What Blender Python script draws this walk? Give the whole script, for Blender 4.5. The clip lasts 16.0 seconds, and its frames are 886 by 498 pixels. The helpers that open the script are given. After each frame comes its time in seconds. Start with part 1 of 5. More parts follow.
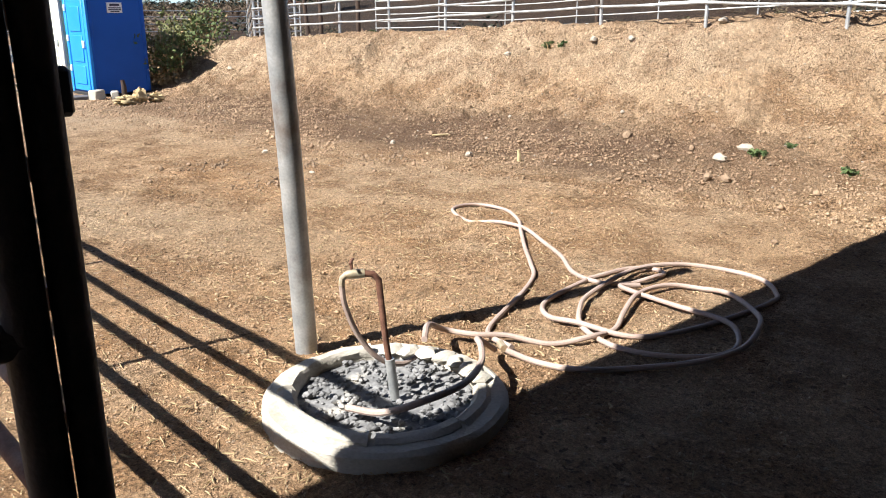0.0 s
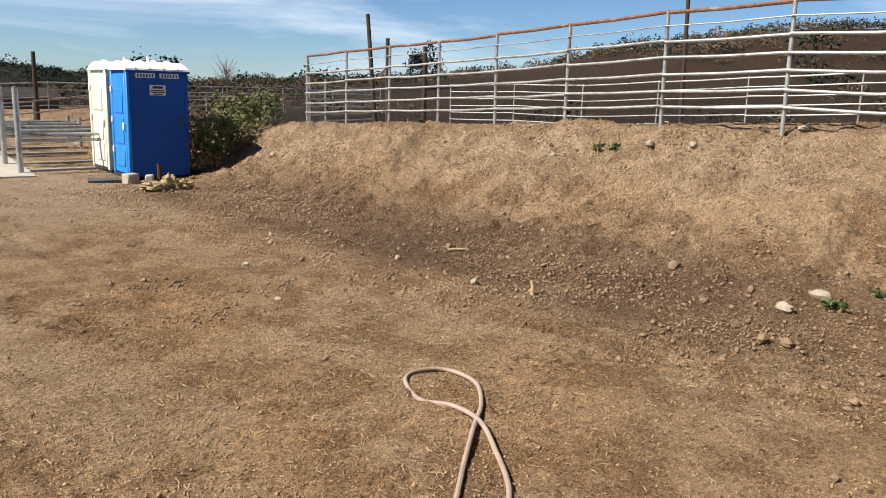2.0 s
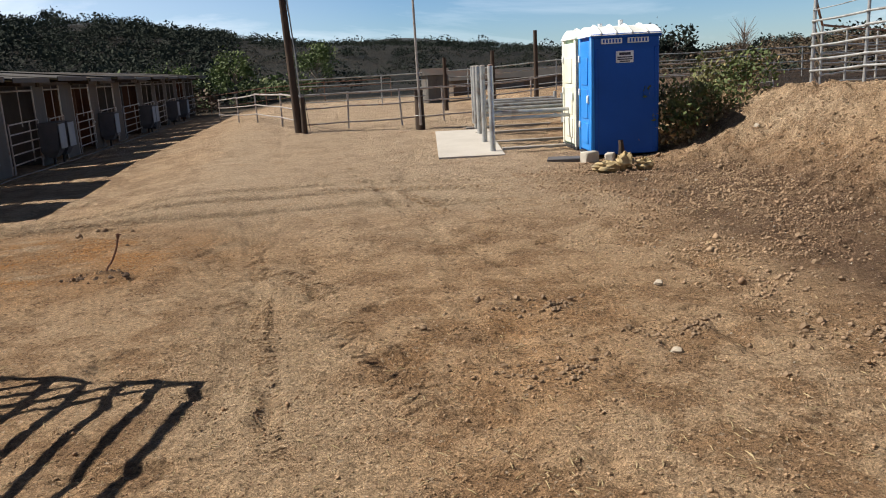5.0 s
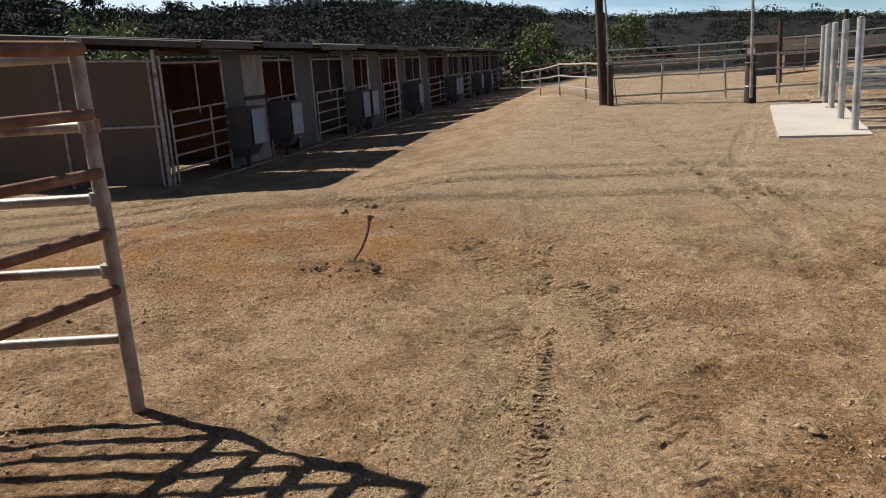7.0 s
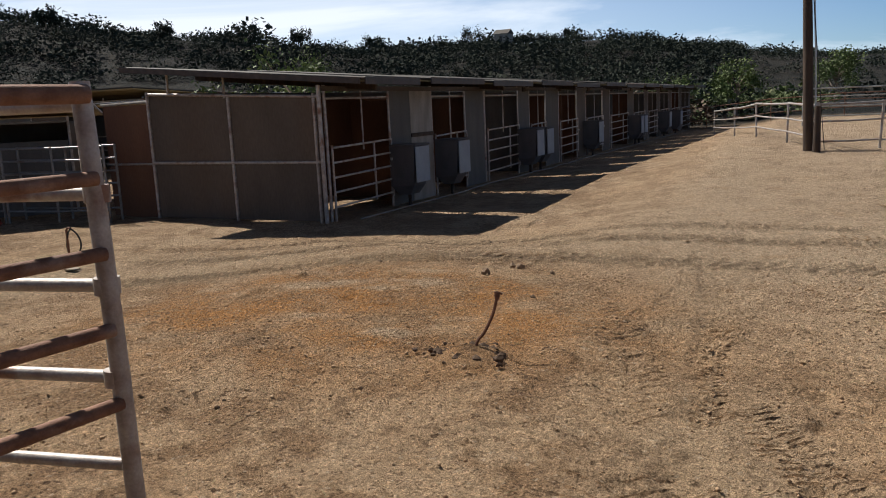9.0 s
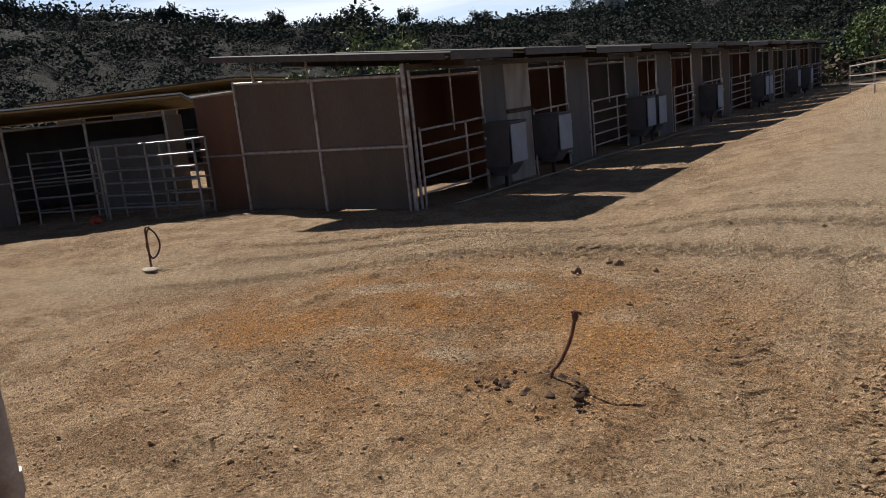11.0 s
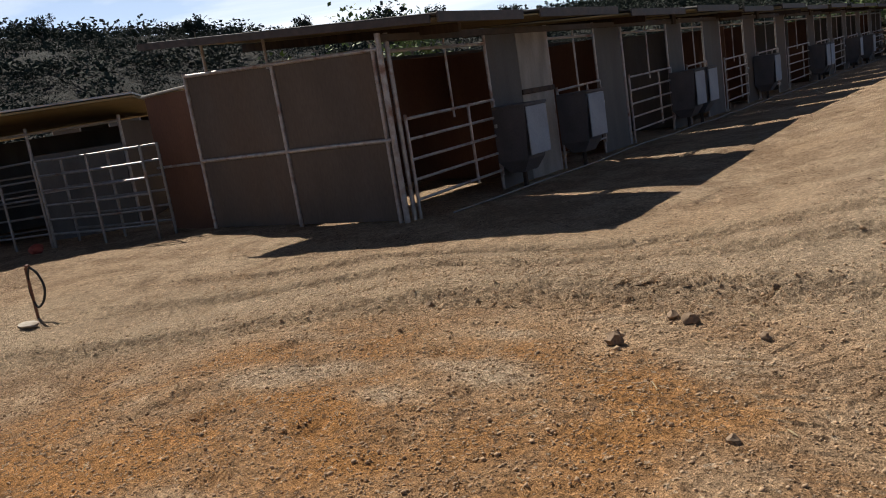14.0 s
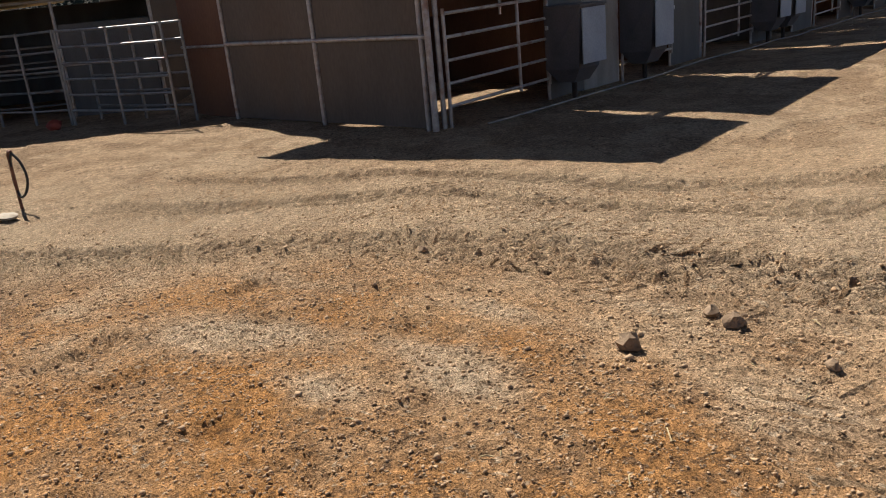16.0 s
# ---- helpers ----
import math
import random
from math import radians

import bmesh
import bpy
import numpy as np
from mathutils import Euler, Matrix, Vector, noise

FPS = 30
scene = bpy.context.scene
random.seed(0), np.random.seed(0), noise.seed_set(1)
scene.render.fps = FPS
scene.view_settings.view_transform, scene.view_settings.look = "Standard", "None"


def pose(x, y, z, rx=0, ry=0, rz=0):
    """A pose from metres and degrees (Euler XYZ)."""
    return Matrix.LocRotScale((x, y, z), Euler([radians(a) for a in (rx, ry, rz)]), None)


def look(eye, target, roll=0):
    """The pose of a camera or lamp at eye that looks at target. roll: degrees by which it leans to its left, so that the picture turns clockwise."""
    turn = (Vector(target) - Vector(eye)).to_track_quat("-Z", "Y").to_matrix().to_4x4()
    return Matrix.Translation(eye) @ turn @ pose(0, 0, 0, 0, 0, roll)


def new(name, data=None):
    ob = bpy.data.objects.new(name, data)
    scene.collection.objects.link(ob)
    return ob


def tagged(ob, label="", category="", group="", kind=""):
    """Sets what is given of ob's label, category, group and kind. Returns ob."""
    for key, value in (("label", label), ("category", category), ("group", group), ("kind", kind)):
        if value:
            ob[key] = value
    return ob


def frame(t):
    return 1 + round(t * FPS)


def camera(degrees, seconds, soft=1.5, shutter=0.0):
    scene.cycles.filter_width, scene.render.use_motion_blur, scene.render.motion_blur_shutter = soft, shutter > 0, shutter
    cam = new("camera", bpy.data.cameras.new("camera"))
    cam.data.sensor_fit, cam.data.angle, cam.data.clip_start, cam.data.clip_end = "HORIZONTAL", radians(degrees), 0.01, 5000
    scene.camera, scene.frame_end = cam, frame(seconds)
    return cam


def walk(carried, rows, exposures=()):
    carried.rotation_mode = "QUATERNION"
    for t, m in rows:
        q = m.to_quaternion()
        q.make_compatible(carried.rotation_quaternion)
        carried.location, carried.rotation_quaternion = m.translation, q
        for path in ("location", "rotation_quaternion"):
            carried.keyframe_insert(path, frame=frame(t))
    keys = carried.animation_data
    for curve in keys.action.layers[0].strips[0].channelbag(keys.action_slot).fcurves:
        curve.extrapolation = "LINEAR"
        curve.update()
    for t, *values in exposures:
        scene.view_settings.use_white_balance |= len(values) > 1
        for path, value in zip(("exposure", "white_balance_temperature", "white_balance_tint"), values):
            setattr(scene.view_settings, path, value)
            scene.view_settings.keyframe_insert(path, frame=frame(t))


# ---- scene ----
cam = camera(59.0, 16.0, 1.0)
SKY, SUN = 0.052, 5.0
EXPOSURES = [(0, 1.42, 5950, 10), (1, 0.92, 6200, 10), (2.5, 0.62, 6500, 10), (3.5, 0.6, 6350, 10), (6, 0.62, 6450, 10), (8, 0.5, 6350, 10), (9, 0.43, 6280, 10), (11.5, 0.45, 6280, 10), (13, 0.5, 6300, 10), (15, 0.7, 6380, 10), (16, 0.9, 6450, 10)]
PATH = [
    (0, (-3.932, -4.491, 1.586), (-2.417, -3.315, 1.017), 0.1),
    (0.5, (-3.559, -4.499, 1.678), (-2.164, -3.155, 1.18), 0.3),
    (1, (-3.007, -4.453, 1.739), (-1.71, -3.0, 1.286), -0.6),
    (1.5, (-2.49, -4.327, 1.767), (-1.174, -2.88, 1.352), -0.3),
    (2, (-2.082, -4.17, 1.845), (-0.688, -2.79, 1.455), 1.6),
    (2.5, (-1.757, -3.922, 1.898), (-0.324, -2.576, 1.533), 3.4),
    (3, (-1.546, -3.723, 1.938), (-0.265, -2.228, 1.585), 2.5),
    (3.5, (-1.12, -3.539, 1.905), (-0.13, -1.835, 1.564), -0.1),
    (6, (-0.114, -1.482, 1.54), (-0.207, 0.459, 1.067), -3.2),
    (6.5, (-0.272, -0.91, 1.463), (-0.558, 1.012, 0.992), -3.4),
    (7, (-0.375, -0.432, 1.426), (-0.833, 1.46, 0.966), -3.5),
    (7.5, (-0.406, -0.128, 1.433), (-0.984, 1.737, 0.999), -2.6),
    (8, (-0.454, 0.159, 1.447), (-1.12, 2.002, 1.048), -2.1),
    (8.5, (-0.481, 0.504, 1.429), (-1.262, 2.309, 1.063), -2.2),
    (9, (-0.43, 0.675, 1.481), (-1.313, 2.433, 1.126), -2.6),
    (11.5, (-0.778, 2.118, 1.461), (-1.974, 3.671, 1.063), -6.7),
    (12, (-1.041, 2.698, 1.339), (-2.307, 4.197, 0.951), -7.4),
    (12.5, (-1.241, 3.052, 1.281), (-2.564, 4.505, 0.908), -8.2),
    (13, (-1.419, 3.367, 1.219), (-2.77, 4.798, 0.862), -8.9),
    (13.5, (-1.619, 3.756, 1.161), (-2.921, 5.23, 0.798), -9.3),
    (14, (-1.728, 4.084, 1.125), (-2.947, 5.622, 0.744), -9.0),
    (14.5, (-1.824, 4.383, 1.115), (-2.96, 5.978, 0.705), -8.7),
    (15, (-1.901, 4.636, 1.113), (-3.036, 6.221, 0.665), -8.1),
    (15.5, (-1.98, 4.846, 1.094), (-3.186, 6.361, 0.595), -7.2),
    (16, (-2.022, 4.894, 1.136), (-3.32, 6.282, 0.514), -5.4),
]

walk(cam, [(t, look(e, a, r)) for t, e, a, r in PATH], EXPOSURES)

# ---- sky and sun ----
SUN_EL, SUN_AZ = radians(46.5), math.atan2(-1.0, 0.325)   # azimuth measured from +y towards +x
world = bpy.data.worlds.new("sky")
scene.world = world
world.use_nodes = True
wn, wl = world.node_tree.nodes, world.node_tree.links
wn.clear()
w_out, w_bg, w_sky = wn.new("ShaderNodeOutputWorld"), wn.new("ShaderNodeBackground"), wn.new("ShaderNodeTexSky")
w_sky.sky_type, w_sky.sun_disc = "NISHITA", False
w_sky.sun_elevation, w_sky.sun_rotation = SUN_EL, SUN_AZ
w_sky.air_density, w_sky.dust_density, w_sky.ozone_density = 1.0, 0.1, 3.0
w_co, w_map, w_noi, w_ramp, w_mix = (wn.new("ShaderNodeTexCoord"), wn.new("ShaderNodeMapping"), wn.new("ShaderNodeTexNoise"),
                                     wn.new("ShaderNodeValToRGB"), wn.new("ShaderNodeMix"))
w_map.inputs["Scale"].default_value = (1.0, 1.4, 5.5)
w_map.inputs["Location"].default_value = (0.6, 0.2, 0.4)
w_noi.inputs["Scale"].default_value, w_noi.inputs["Detail"].default_value, w_noi.inputs["Roughness"].default_value = 1.7, 8, 0.58
w_noi.inputs["Distortion"].default_value = 0.5
w_ramp.color_ramp.elements[0].position, w_ramp.color_ramp.elements[1].position = 0.47, 0.73
w_ramp.color_ramp.elements[1].color = (0.75, 0.75, 0.75, 1)
w_mix.data_type = "RGBA"
w_mix.inputs["B"].default_value = (10.5, 11.2, 12.0, 1)
wl.new(w_co.outputs["Generated"], w_map.inputs["Vector"])
wl.new(w_map.outputs["Vector"], w_noi.inputs["Vector"])
wl.new(w_noi.outputs["Fac"], w_ramp.inputs["Fac"])
w_sep, w_haze, w_max = wn.new("ShaderNodeSeparateXYZ"), wn.new("ShaderNodeMapRange"), wn.new("ShaderNodeMath")
w_haze.inputs["From Min"].default_value, w_haze.inputs["From Max"].default_value = 0.1, -0.6
w_haze.inputs["To Max"].default_value = 0.55
w_low, w_mul = wn.new("ShaderNodeMapRange"), wn.new("ShaderNodeMath")
w_low.inputs["From Min"].default_value, w_low.inputs["From Max"].default_value = 0.45, 0.1
w_mul.operation, w_max.operation = "MULTIPLY", "ADD"
w_max.use_clamp = True
wl.new(w_co.outputs["Generated"], w_sep.inputs["Vector"])
wl.new(w_sep.outputs["X"], w_haze.inputs["Value"])
wl.new(w_ramp.outputs["Color"], w_max.inputs[0])
wl.new(w_sep.outputs["Z"], w_low.inputs["Value"])
wl.new(w_haze.outputs["Result"], w_mul.inputs[0])
wl.new(w_low.outputs["Result"], w_mul.inputs[1])
wl.new(w_mul.outputs[0], w_max.inputs[1])
wl.new(w_max.outputs[0], w_mix.inputs["Factor"])
w_tint = wn.new("ShaderNodeMix")
w_tint.data_type, w_tint.blend_type = "RGBA", "MULTIPLY"
w_tint.inputs["Factor"].default_value, w_tint.inputs["B"].default_value = 1.0, (0.60, 0.77, 1.02, 1)
wl.new(w_sky.outputs["Color"], w_tint.inputs["A"])
w_up, w_deep = wn.new("ShaderNodeMapRange"), wn.new("ShaderNodeMix")
w_up.inputs["From Min"].default_value, w_up.inputs["From Max"].default_value = 0.0, 0.7
w_up.inputs["To Min"].default_value, w_up.inputs["To Max"].default_value = 1.45, 0.3
w_deep.data_type, w_deep.blend_type = "RGBA", "MULTIPLY"
w_deep.inputs["Factor"].default_value = 1.0
wl.new(w_sep.outputs["Z"], w_up.inputs["Value"])
wl.new(w_mix.outputs["Result"], w_deep.inputs["A"])
wl.new(w_up.outputs["Result"], w_deep.inputs["B"])
wl.new(w_tint.outputs["Result"], w_mix.inputs["A"])
wl.new(w_deep.outputs["Result"], w_bg.inputs["Color"])
w_bg.inputs["Strength"].default_value = SKY
wl.new(w_bg.outputs["Background"], w_out.inputs["Surface"])
sun = new("sun", bpy.data.lights.new("sun", "SUN"))
sun.data.energy, sun.data.angle, sun.data.color = SUN, radians(0.55), (1.0, 0.93, 0.82)
sx, sy = math.sin(SUN_AZ) * math.cos(SUN_EL), math.cos(SUN_AZ) * math.cos(SUN_EL)
sun.matrix_world = look((sx * 50, sy * 50, math.sin(SUN_EL) * 50), (0, 0, 0))

# ---- noise and the lie of the land ----
def lattice(ix, iy, seed):
    h = (ix.astype(np.int64) * 374761393 + iy.astype(np.int64) * 668265263 + seed * 1442695041) & 0x7FFFFFFF
    h = ((h ^ (h >> 13)) * 1274126177) & 0x7FFFFFFF
    return ((h ^ (h >> 16)) & 0xFFFF) / 65535.0


def vnoise(x, y, seed=0):
    ix, iy = np.floor(x), np.floor(y)
    fx, fy = x - ix, y - iy
    fx, fy = fx * fx * (3 - 2 * fx), fy * fy * (3 - 2 * fy)
    a, b = lattice(ix, iy, seed), lattice(ix + 1, iy, seed)
    c, d = lattice(ix, iy + 1, seed), lattice(ix + 1, iy + 1, seed)
    return (a * (1 - fx) + b * fx) * (1 - fy) + (c * (1 - fx) + d * fx) * fy - 0.5


def fbm(x, y, octaves, seed=0, gain=0.5):
    out, amp = 0, 1.0
    for o in range(octaves):
        out = out + amp * vnoise(x * 2 ** o + o * 17.3, y * 2 ** o - o * 9.1, seed + o)
        amp *= gain
    return out


def step(a, b, v):
    k = np.clip((v - a) / (b - a), 0, 1)
    return k * k * (3 - 2 * k)


RIDGE_AZ = [-180, -130, -95, -70, -61, -48, -40, -33, -23, -13, -5, 4, 11, 20, 30, 44, 52, 60, 72, 90, 120, 150, 180]
RIDGE_EL = [4.5, 6, 7.6, 7.7, 6.8, 5.4, 4.7, 4.1, 3.9, 3.7, 3.3, 2.7, 2.0, 0.9, 0.8, 1.8, 2.7, 4.4, 5.8, 5.0, 5, 4, 4.5]


def land(x, y):
    """Height of the ground without its small relief."""
    x, y = np.asarray(x, float), np.asarray(y, float)
    z = 0.42 * step(12.5, 19, y) * (1 - step(-9, -5, -x) * 0.5) * step(-7.5, -2.5, x)
    z = z - 0.27 * np.maximum(step(3.6, 7.6, -x), step(2.2, 4.6, -x) * step(7.5, 9.8, y)) * step(70, 40, y)
    # the bank, up to the arena
    toe = 4.35 + 0.07 * np.maximum(y, 0) + 0.35 * vnoise(y * 0.5, y * 0 + 3.3, 5)
    top = np.interp(y, [-30, -2, 5, 9, 12, 16, 22], [1.95, 1.66, 1.33, 1.16, 1.0, 0.62, 0.5])
    k = np.clip((x - toe) / (8.05 - toe), 0, 1)
    prof = np.interp(k, [0, 0.18, 0.38, 0.58, 0.78, 0.92, 1.0], [0, 0.04, 0.15, 0.38, 0.74, 0.95, 1.0])
    z = np.where(k > 0, np.maximum(z, prof * top), z)
    z = z - 0.38 * step(8.7, 10.8, x) * step(16, 11, y)
    # hills all round
    r, az = np.hypot(x, y), np.degrees(np.arctan2(x, y))
    el = np.interp(az, RIDGE_AZ, RIDGE_EL)
    far = np.interp(az, [-180, -60, -20, 20, 40, 95, 180], [150, 130, 190, 200, 85, 80, 150])
    rise = step(0.42, 1.0, r / far) * np.tan(np.radians(el)) * far
    bumps = fbm(x / 45, y / 45, 4, 11) * 9 * step(70, 150, r) * np.clip(el / 6, 0.2, 1)
    fall = 1 - 0.35 * step(1.0, 2.2, r / far)
    z = z + rise * fall + bumps * 0.7
    # farther ridges and a pale mound
    for a0, w, r0, e0 in ((-17, 12, 620, 4.2), (6, 9, 760, 2.3), (64, 14, 420, 4.4)):
        z = z + np.exp(-((az - a0) / w) ** 2) * step(0.5, 1.0, r / r0) * (np.tan(np.radians(e0)) * r0 - 0.65 * np.tan(np.radians(np.interp(a0, RIDGE_AZ, RIDGE_EL))) * np.interp(a0, [-180, -60, -20, 20, 50, 180], [150, 130, 190, 260, 170, 150])) * (1 - 0.5 * step(1, 1.8, r / r0))
    return z


def ruts(x, y):
    """Tyre tracks: pressed bands with tread bars, as offsets in height, and how far a spot lies inside them."""
    z, m = np.zeros_like(x), np.zeros_like(x)

    def band(u, v, width, depth, pitch, slant):
        inside = step(width, width * 0.8, np.abs(u))
        lip = np.exp(-((np.abs(u) - width * 1.12) / 0.035) ** 2)
        tread = np.sin((v + slant * np.abs(u)) * 2 * np.pi / pitch)
        return inside * (-depth + 0.55 * depth * np.clip(tread * 1.6, -1, 1)) + lip * depth * 0.5, inside

    # a wide arc past the stalls, round (1.5, -3)
    for radius, w in ((11.3, 0.24), (12.5, 0.2), (13.4, 0.2)):
        r, a = np.hypot(x + 2.0, y + 3.4), np.arctan2(y + 3.4, x + 2.0)
        fade = step(-9.5, -7, x) * step(3.0, 0.8, x) * step(1.5, 3.5, y)
        d, i = band(r - radius - 0.25 * vnoise(a * 3, a * 0 + 1.1, 3), a * radius, w, 0.032, 0.15, 0.9)
        z, m = z + d * fade, np.maximum(m, i * fade)
    # straight runs up the yard
    for x0, slope, y0, y1, w in ((-0.75, -0.09, -1.5, 9, 0.12), (0.75, -0.5, -1.5, 5.5, 0.11), (-1.75, 0.05, 3.0, 8.2, 0.34), (2.0, -0.16, 1, 14, 0.12), (0.2, 0.1, 2, 15, 0.12)):
        fade = step(y0, y0 + 0.8, y) * step(y1, y1 - 1.2, y) * (0.55 + 0.9 * np.clip(vnoise(x * 0.9, y * 0.9, 21) + 0.3, 0, 1))
        d, i = band(x - x0 - slope * y - 0.2 * np.sin(y * 0.45 + x0), y, w, 0.013, 0.17, 0.8)
        z, m = z + d * fade, np.maximum(m, i * fade)
    # along the foot of the bank
    for x0 in (2.75, 3.25):
        fade = step(-6, -4, y) * step(0.9, -0.3, y)
        d, i = band(x - x0 + 0.14 * y + 0.02 * y * y, y, 0.13, 0.034, 0.16, 0.9)
        z, m = z + d * fade, np.maximum(m, i * fade)
    return z, m


def relief(x, y):
    near = step(30, 12, np.hypot(x, y - 4))
    toe = 4.35 + 0.07 * np.maximum(y, 0)
    rough = 0.8 + 1.1 * step(toe - 1.8, toe + 0.8, x) * step(9.2, 8.4, x)
    z = fbm(x * 1.1, y * 1.1, 3, 31) * 0.032
    z = z + fbm(x * 5, y * 5, 3, 41, 0.6) * 0.013 * rough
    z = z + np.abs(fbm(x * 10.3, y * 10.3, 2, 51, 0.7)) * 0.026 * rough
    pits = np.clip(vnoise(x * 4.6, y * 4.6, 61) - 0.27, 0, 1)
    z = z - pits * 0.22 * step(-0.1, 0.25, vnoise(x * 0.5, y * 0.5, 71) + 0.1)
    bank = step(toe, toe + 1.5, x) * step(8.6, 7.8, x)
    z = z + bank * (np.abs(fbm(x * 1.7, y * 1.7, 4, 81, 0.6)) * -0.26 + np.abs(fbm(x * 5.5, y * 3.5, 3, 83, 0.6)) * 0.09 + fbm(x * 0.6, y * 0.6, 2, 91) * 0.2 + np.clip(vnoise(x * 2.6, y * 2.6, 95) - 0.2, 0, 1) * 0.28)
    r, _ = ruts(x, y)
    return (z + r) * near


def gz(x, y):
    return float(land(np.array([x]), np.array([y]))[0] + relief(np.array([float(x)]), np.array([float(y)]))[0])


# ---- materials ----
def mat(name, c1, c2, scale=6.0, rough=0.8, metal=0.0, bump=0.2, fine=60.0, c3=None, stretch=(1, 1, 1), spec=0.35, jitter=0.0, lo=0.35, hi=0.65):
    """A surface of two colours mixed by coarse noise, darkened and lightened by a fine grain, with a third colour in blotches."""
    m = bpy.data.materials.new(name)
    m.use_nodes = True
    nodes, links = m.node_tree.nodes, m.node_tree.links
    b = nodes["Principled BSDF"]
    co, mp = nodes.new("ShaderNodeTexCoord"), nodes.new("ShaderNodeMapping")
    mp.inputs["Scale"].default_value = stretch
    links.new(co.outputs["Object"], mp.inputs["Vector"])

    def noi(s, detail, seed):
        n = nodes.new("ShaderNodeTexNoise")
        n.noise_dimensions = "4D"
        n.inputs["W"].default_value = seed
        n.inputs["Scale"].default_value, n.inputs["Detail"].default_value = s, detail
        links.new(mp.outputs["Vector"], n.inputs["Vector"])
        return n

    def ramp(src, a, z):
        r = nodes.new("ShaderNodeMapRange")
        r.inputs["From Min"].default_value, r.inputs["From Max"].default_value = a, z
        links.new(src, r.inputs["Value"])
        return r.outputs["Result"]

    def mix(fac, a, z, blend="MIX"):
        x = nodes.new("ShaderNodeMix")
        x.data_type, x.blend_type = "RGBA", blend
        for sock, v in (("Factor", fac), ("A", a), ("B", z)):
            if isinstance(v, (tuple, float, int)):
                x.inputs[sock].default_value = (*v, 1) if isinstance(v, tuple) else v
            else:
                links.new(v, x.inputs[sock])
        return x.outputs["Result"]

    big, small = noi(scale, 5, 1.0), noi(fine, 3, 4.0)
    col = mix(ramp(big.outputs["Fac"], lo, hi), c1, c2)
    if c3:
        col = mix(ramp(noi(scale * 0.37, 6, 9.0).outputs["Fac"], 0.56, 0.68), col, c3)
    grain = nodes.new("ShaderNodeMapRange")
    grain.inputs["To Min"].default_value, grain.inputs["To Max"].default_value = 0.72, 1.28
    links.new(small.outputs["Fac"], grain.inputs["Value"])
    col = mix(1.0, col, grain.outputs["Result"], "MULTIPLY")
    if jitter:
        inf, jr = nodes.new("ShaderNodeObjectInfo"), nodes.new("ShaderNodeMapRange")
        jr.inputs["To Min"].default_value, jr.inputs["To Max"].default_value = 1 - jitter, 1 + jitter
        links.new(inf.outputs["Random"], jr.inputs["Value"])
        col = mix(1.0, col, jr.outputs["Result"], "MULTIPLY")
    links.new(col, b.inputs["Base Color"])
    b.inputs["Metallic"].default_value = metal
    b.inputs["Specular IOR Level"].default_value = spec
    rr = nodes.new("ShaderNodeMapRange")
    rr.inputs["To Min"].default_value, rr.inputs["To Max"].default_value = max(rough - 0.15, 0.05), min(rough + 0.15, 1)
    links.new(big.outputs["Fac"], rr.inputs["Value"])
    links.new(rr.outputs["Result"], b.inputs["Roughness"])
    if bump:
        bp = nodes.new("ShaderNodeBump")
        bp.inputs["Strength"].default_value, bp.inputs["Distance"].default_value = bump, 0.01
        links.new(small.outputs["Fac"], bp.inputs["Height"])
        links.new(bp.outputs["Normal"], b.inputs["Normal"])
    return m


GALV = mat("galvanised steel", (0.36, 0.37, 0.37), (0.50, 0.50, 0.48), 9, 0.5, 0.55, 0.1, 90, (0.24, 0.20, 0.17))
RUST = mat("rusty brown pipe", (0.16, 0.075, 0.045), (0.26, 0.14, 0.09), 14, 0.75, 0.15, 0.3, 120, (0.33, 0.24, 0.19))
DULLPIPE = mat("dull grey pipe", (0.17, 0.165, 0.16), (0.25, 0.24, 0.23), 10, 0.42, 0.5, 0.15, 90, (0.16, 0.10, 0.07))
PIPE = mat("worn pipe", (0.30, 0.25, 0.22), (0.44, 0.41, 0.38), 12, 0.5, 0.35, 0.2, 90, (0.22, 0.12, 0.08))
# near black: the porch posts' silhouette and shade are put into the colour
DARKPIPE = mat("dark steel", (0.05, 0.04, 0.035), (0.09, 0.07, 0.06), 10, 0.6, 0.1, 0.2, 80)
PLY = mat("weathered plywood", (0.092, 0.072, 0.055), (0.125, 0.098, 0.076), 1.6, 0.85, 0, 0.15, 40, (0.12, 0.085, 0.06), (1, 1, 0.35))
PLYRED = mat("stained brown board", (0.115, 0.052, 0.030), (0.155, 0.078, 0.044), 2.0, 0.85, 0, 0.15, 40, (0.09, 0.035, 0.018), (1, 1, 0.35))
BOARD = mat("grey board", (0.092, 0.086, 0.079), (0.125, 0.118, 0.107), 2.4, 0.85, 0, 0.15, 50, (0.11, 0.095, 0.08), (2, 2, 0.4))
PALE = mat("pale weathered board", (0.22, 0.20, 0.175), (0.33, 0.30, 0.26), 3, 0.85, 0, 0.2, 50, (0.30, 0.26, 0.22), (2, 2, 0.5))
ROOFTIN = mat("dull roof sheet", (0.045, 0.040, 0.037), (0.075, 0.067, 0.060), 1.2, 0.7, 0.1, 0.1, 30, (0.09, 0.055, 0.04))
ROOFLIGHT = mat("bleached roof sheet", (0.50, 0.48, 0.44), (0.60, 0.57, 0.52), 1.5, 0.6, 0.2, 0.1, 30, (0.34, 0.30, 0.26))
SOFFIT = mat("yellowed roof lining", (0.25, 0.185, 0.085), (0.32, 0.245, 0.12), 1.2, 0.8, 0, 0.1, 40, (0.19, 0.14, 0.08))
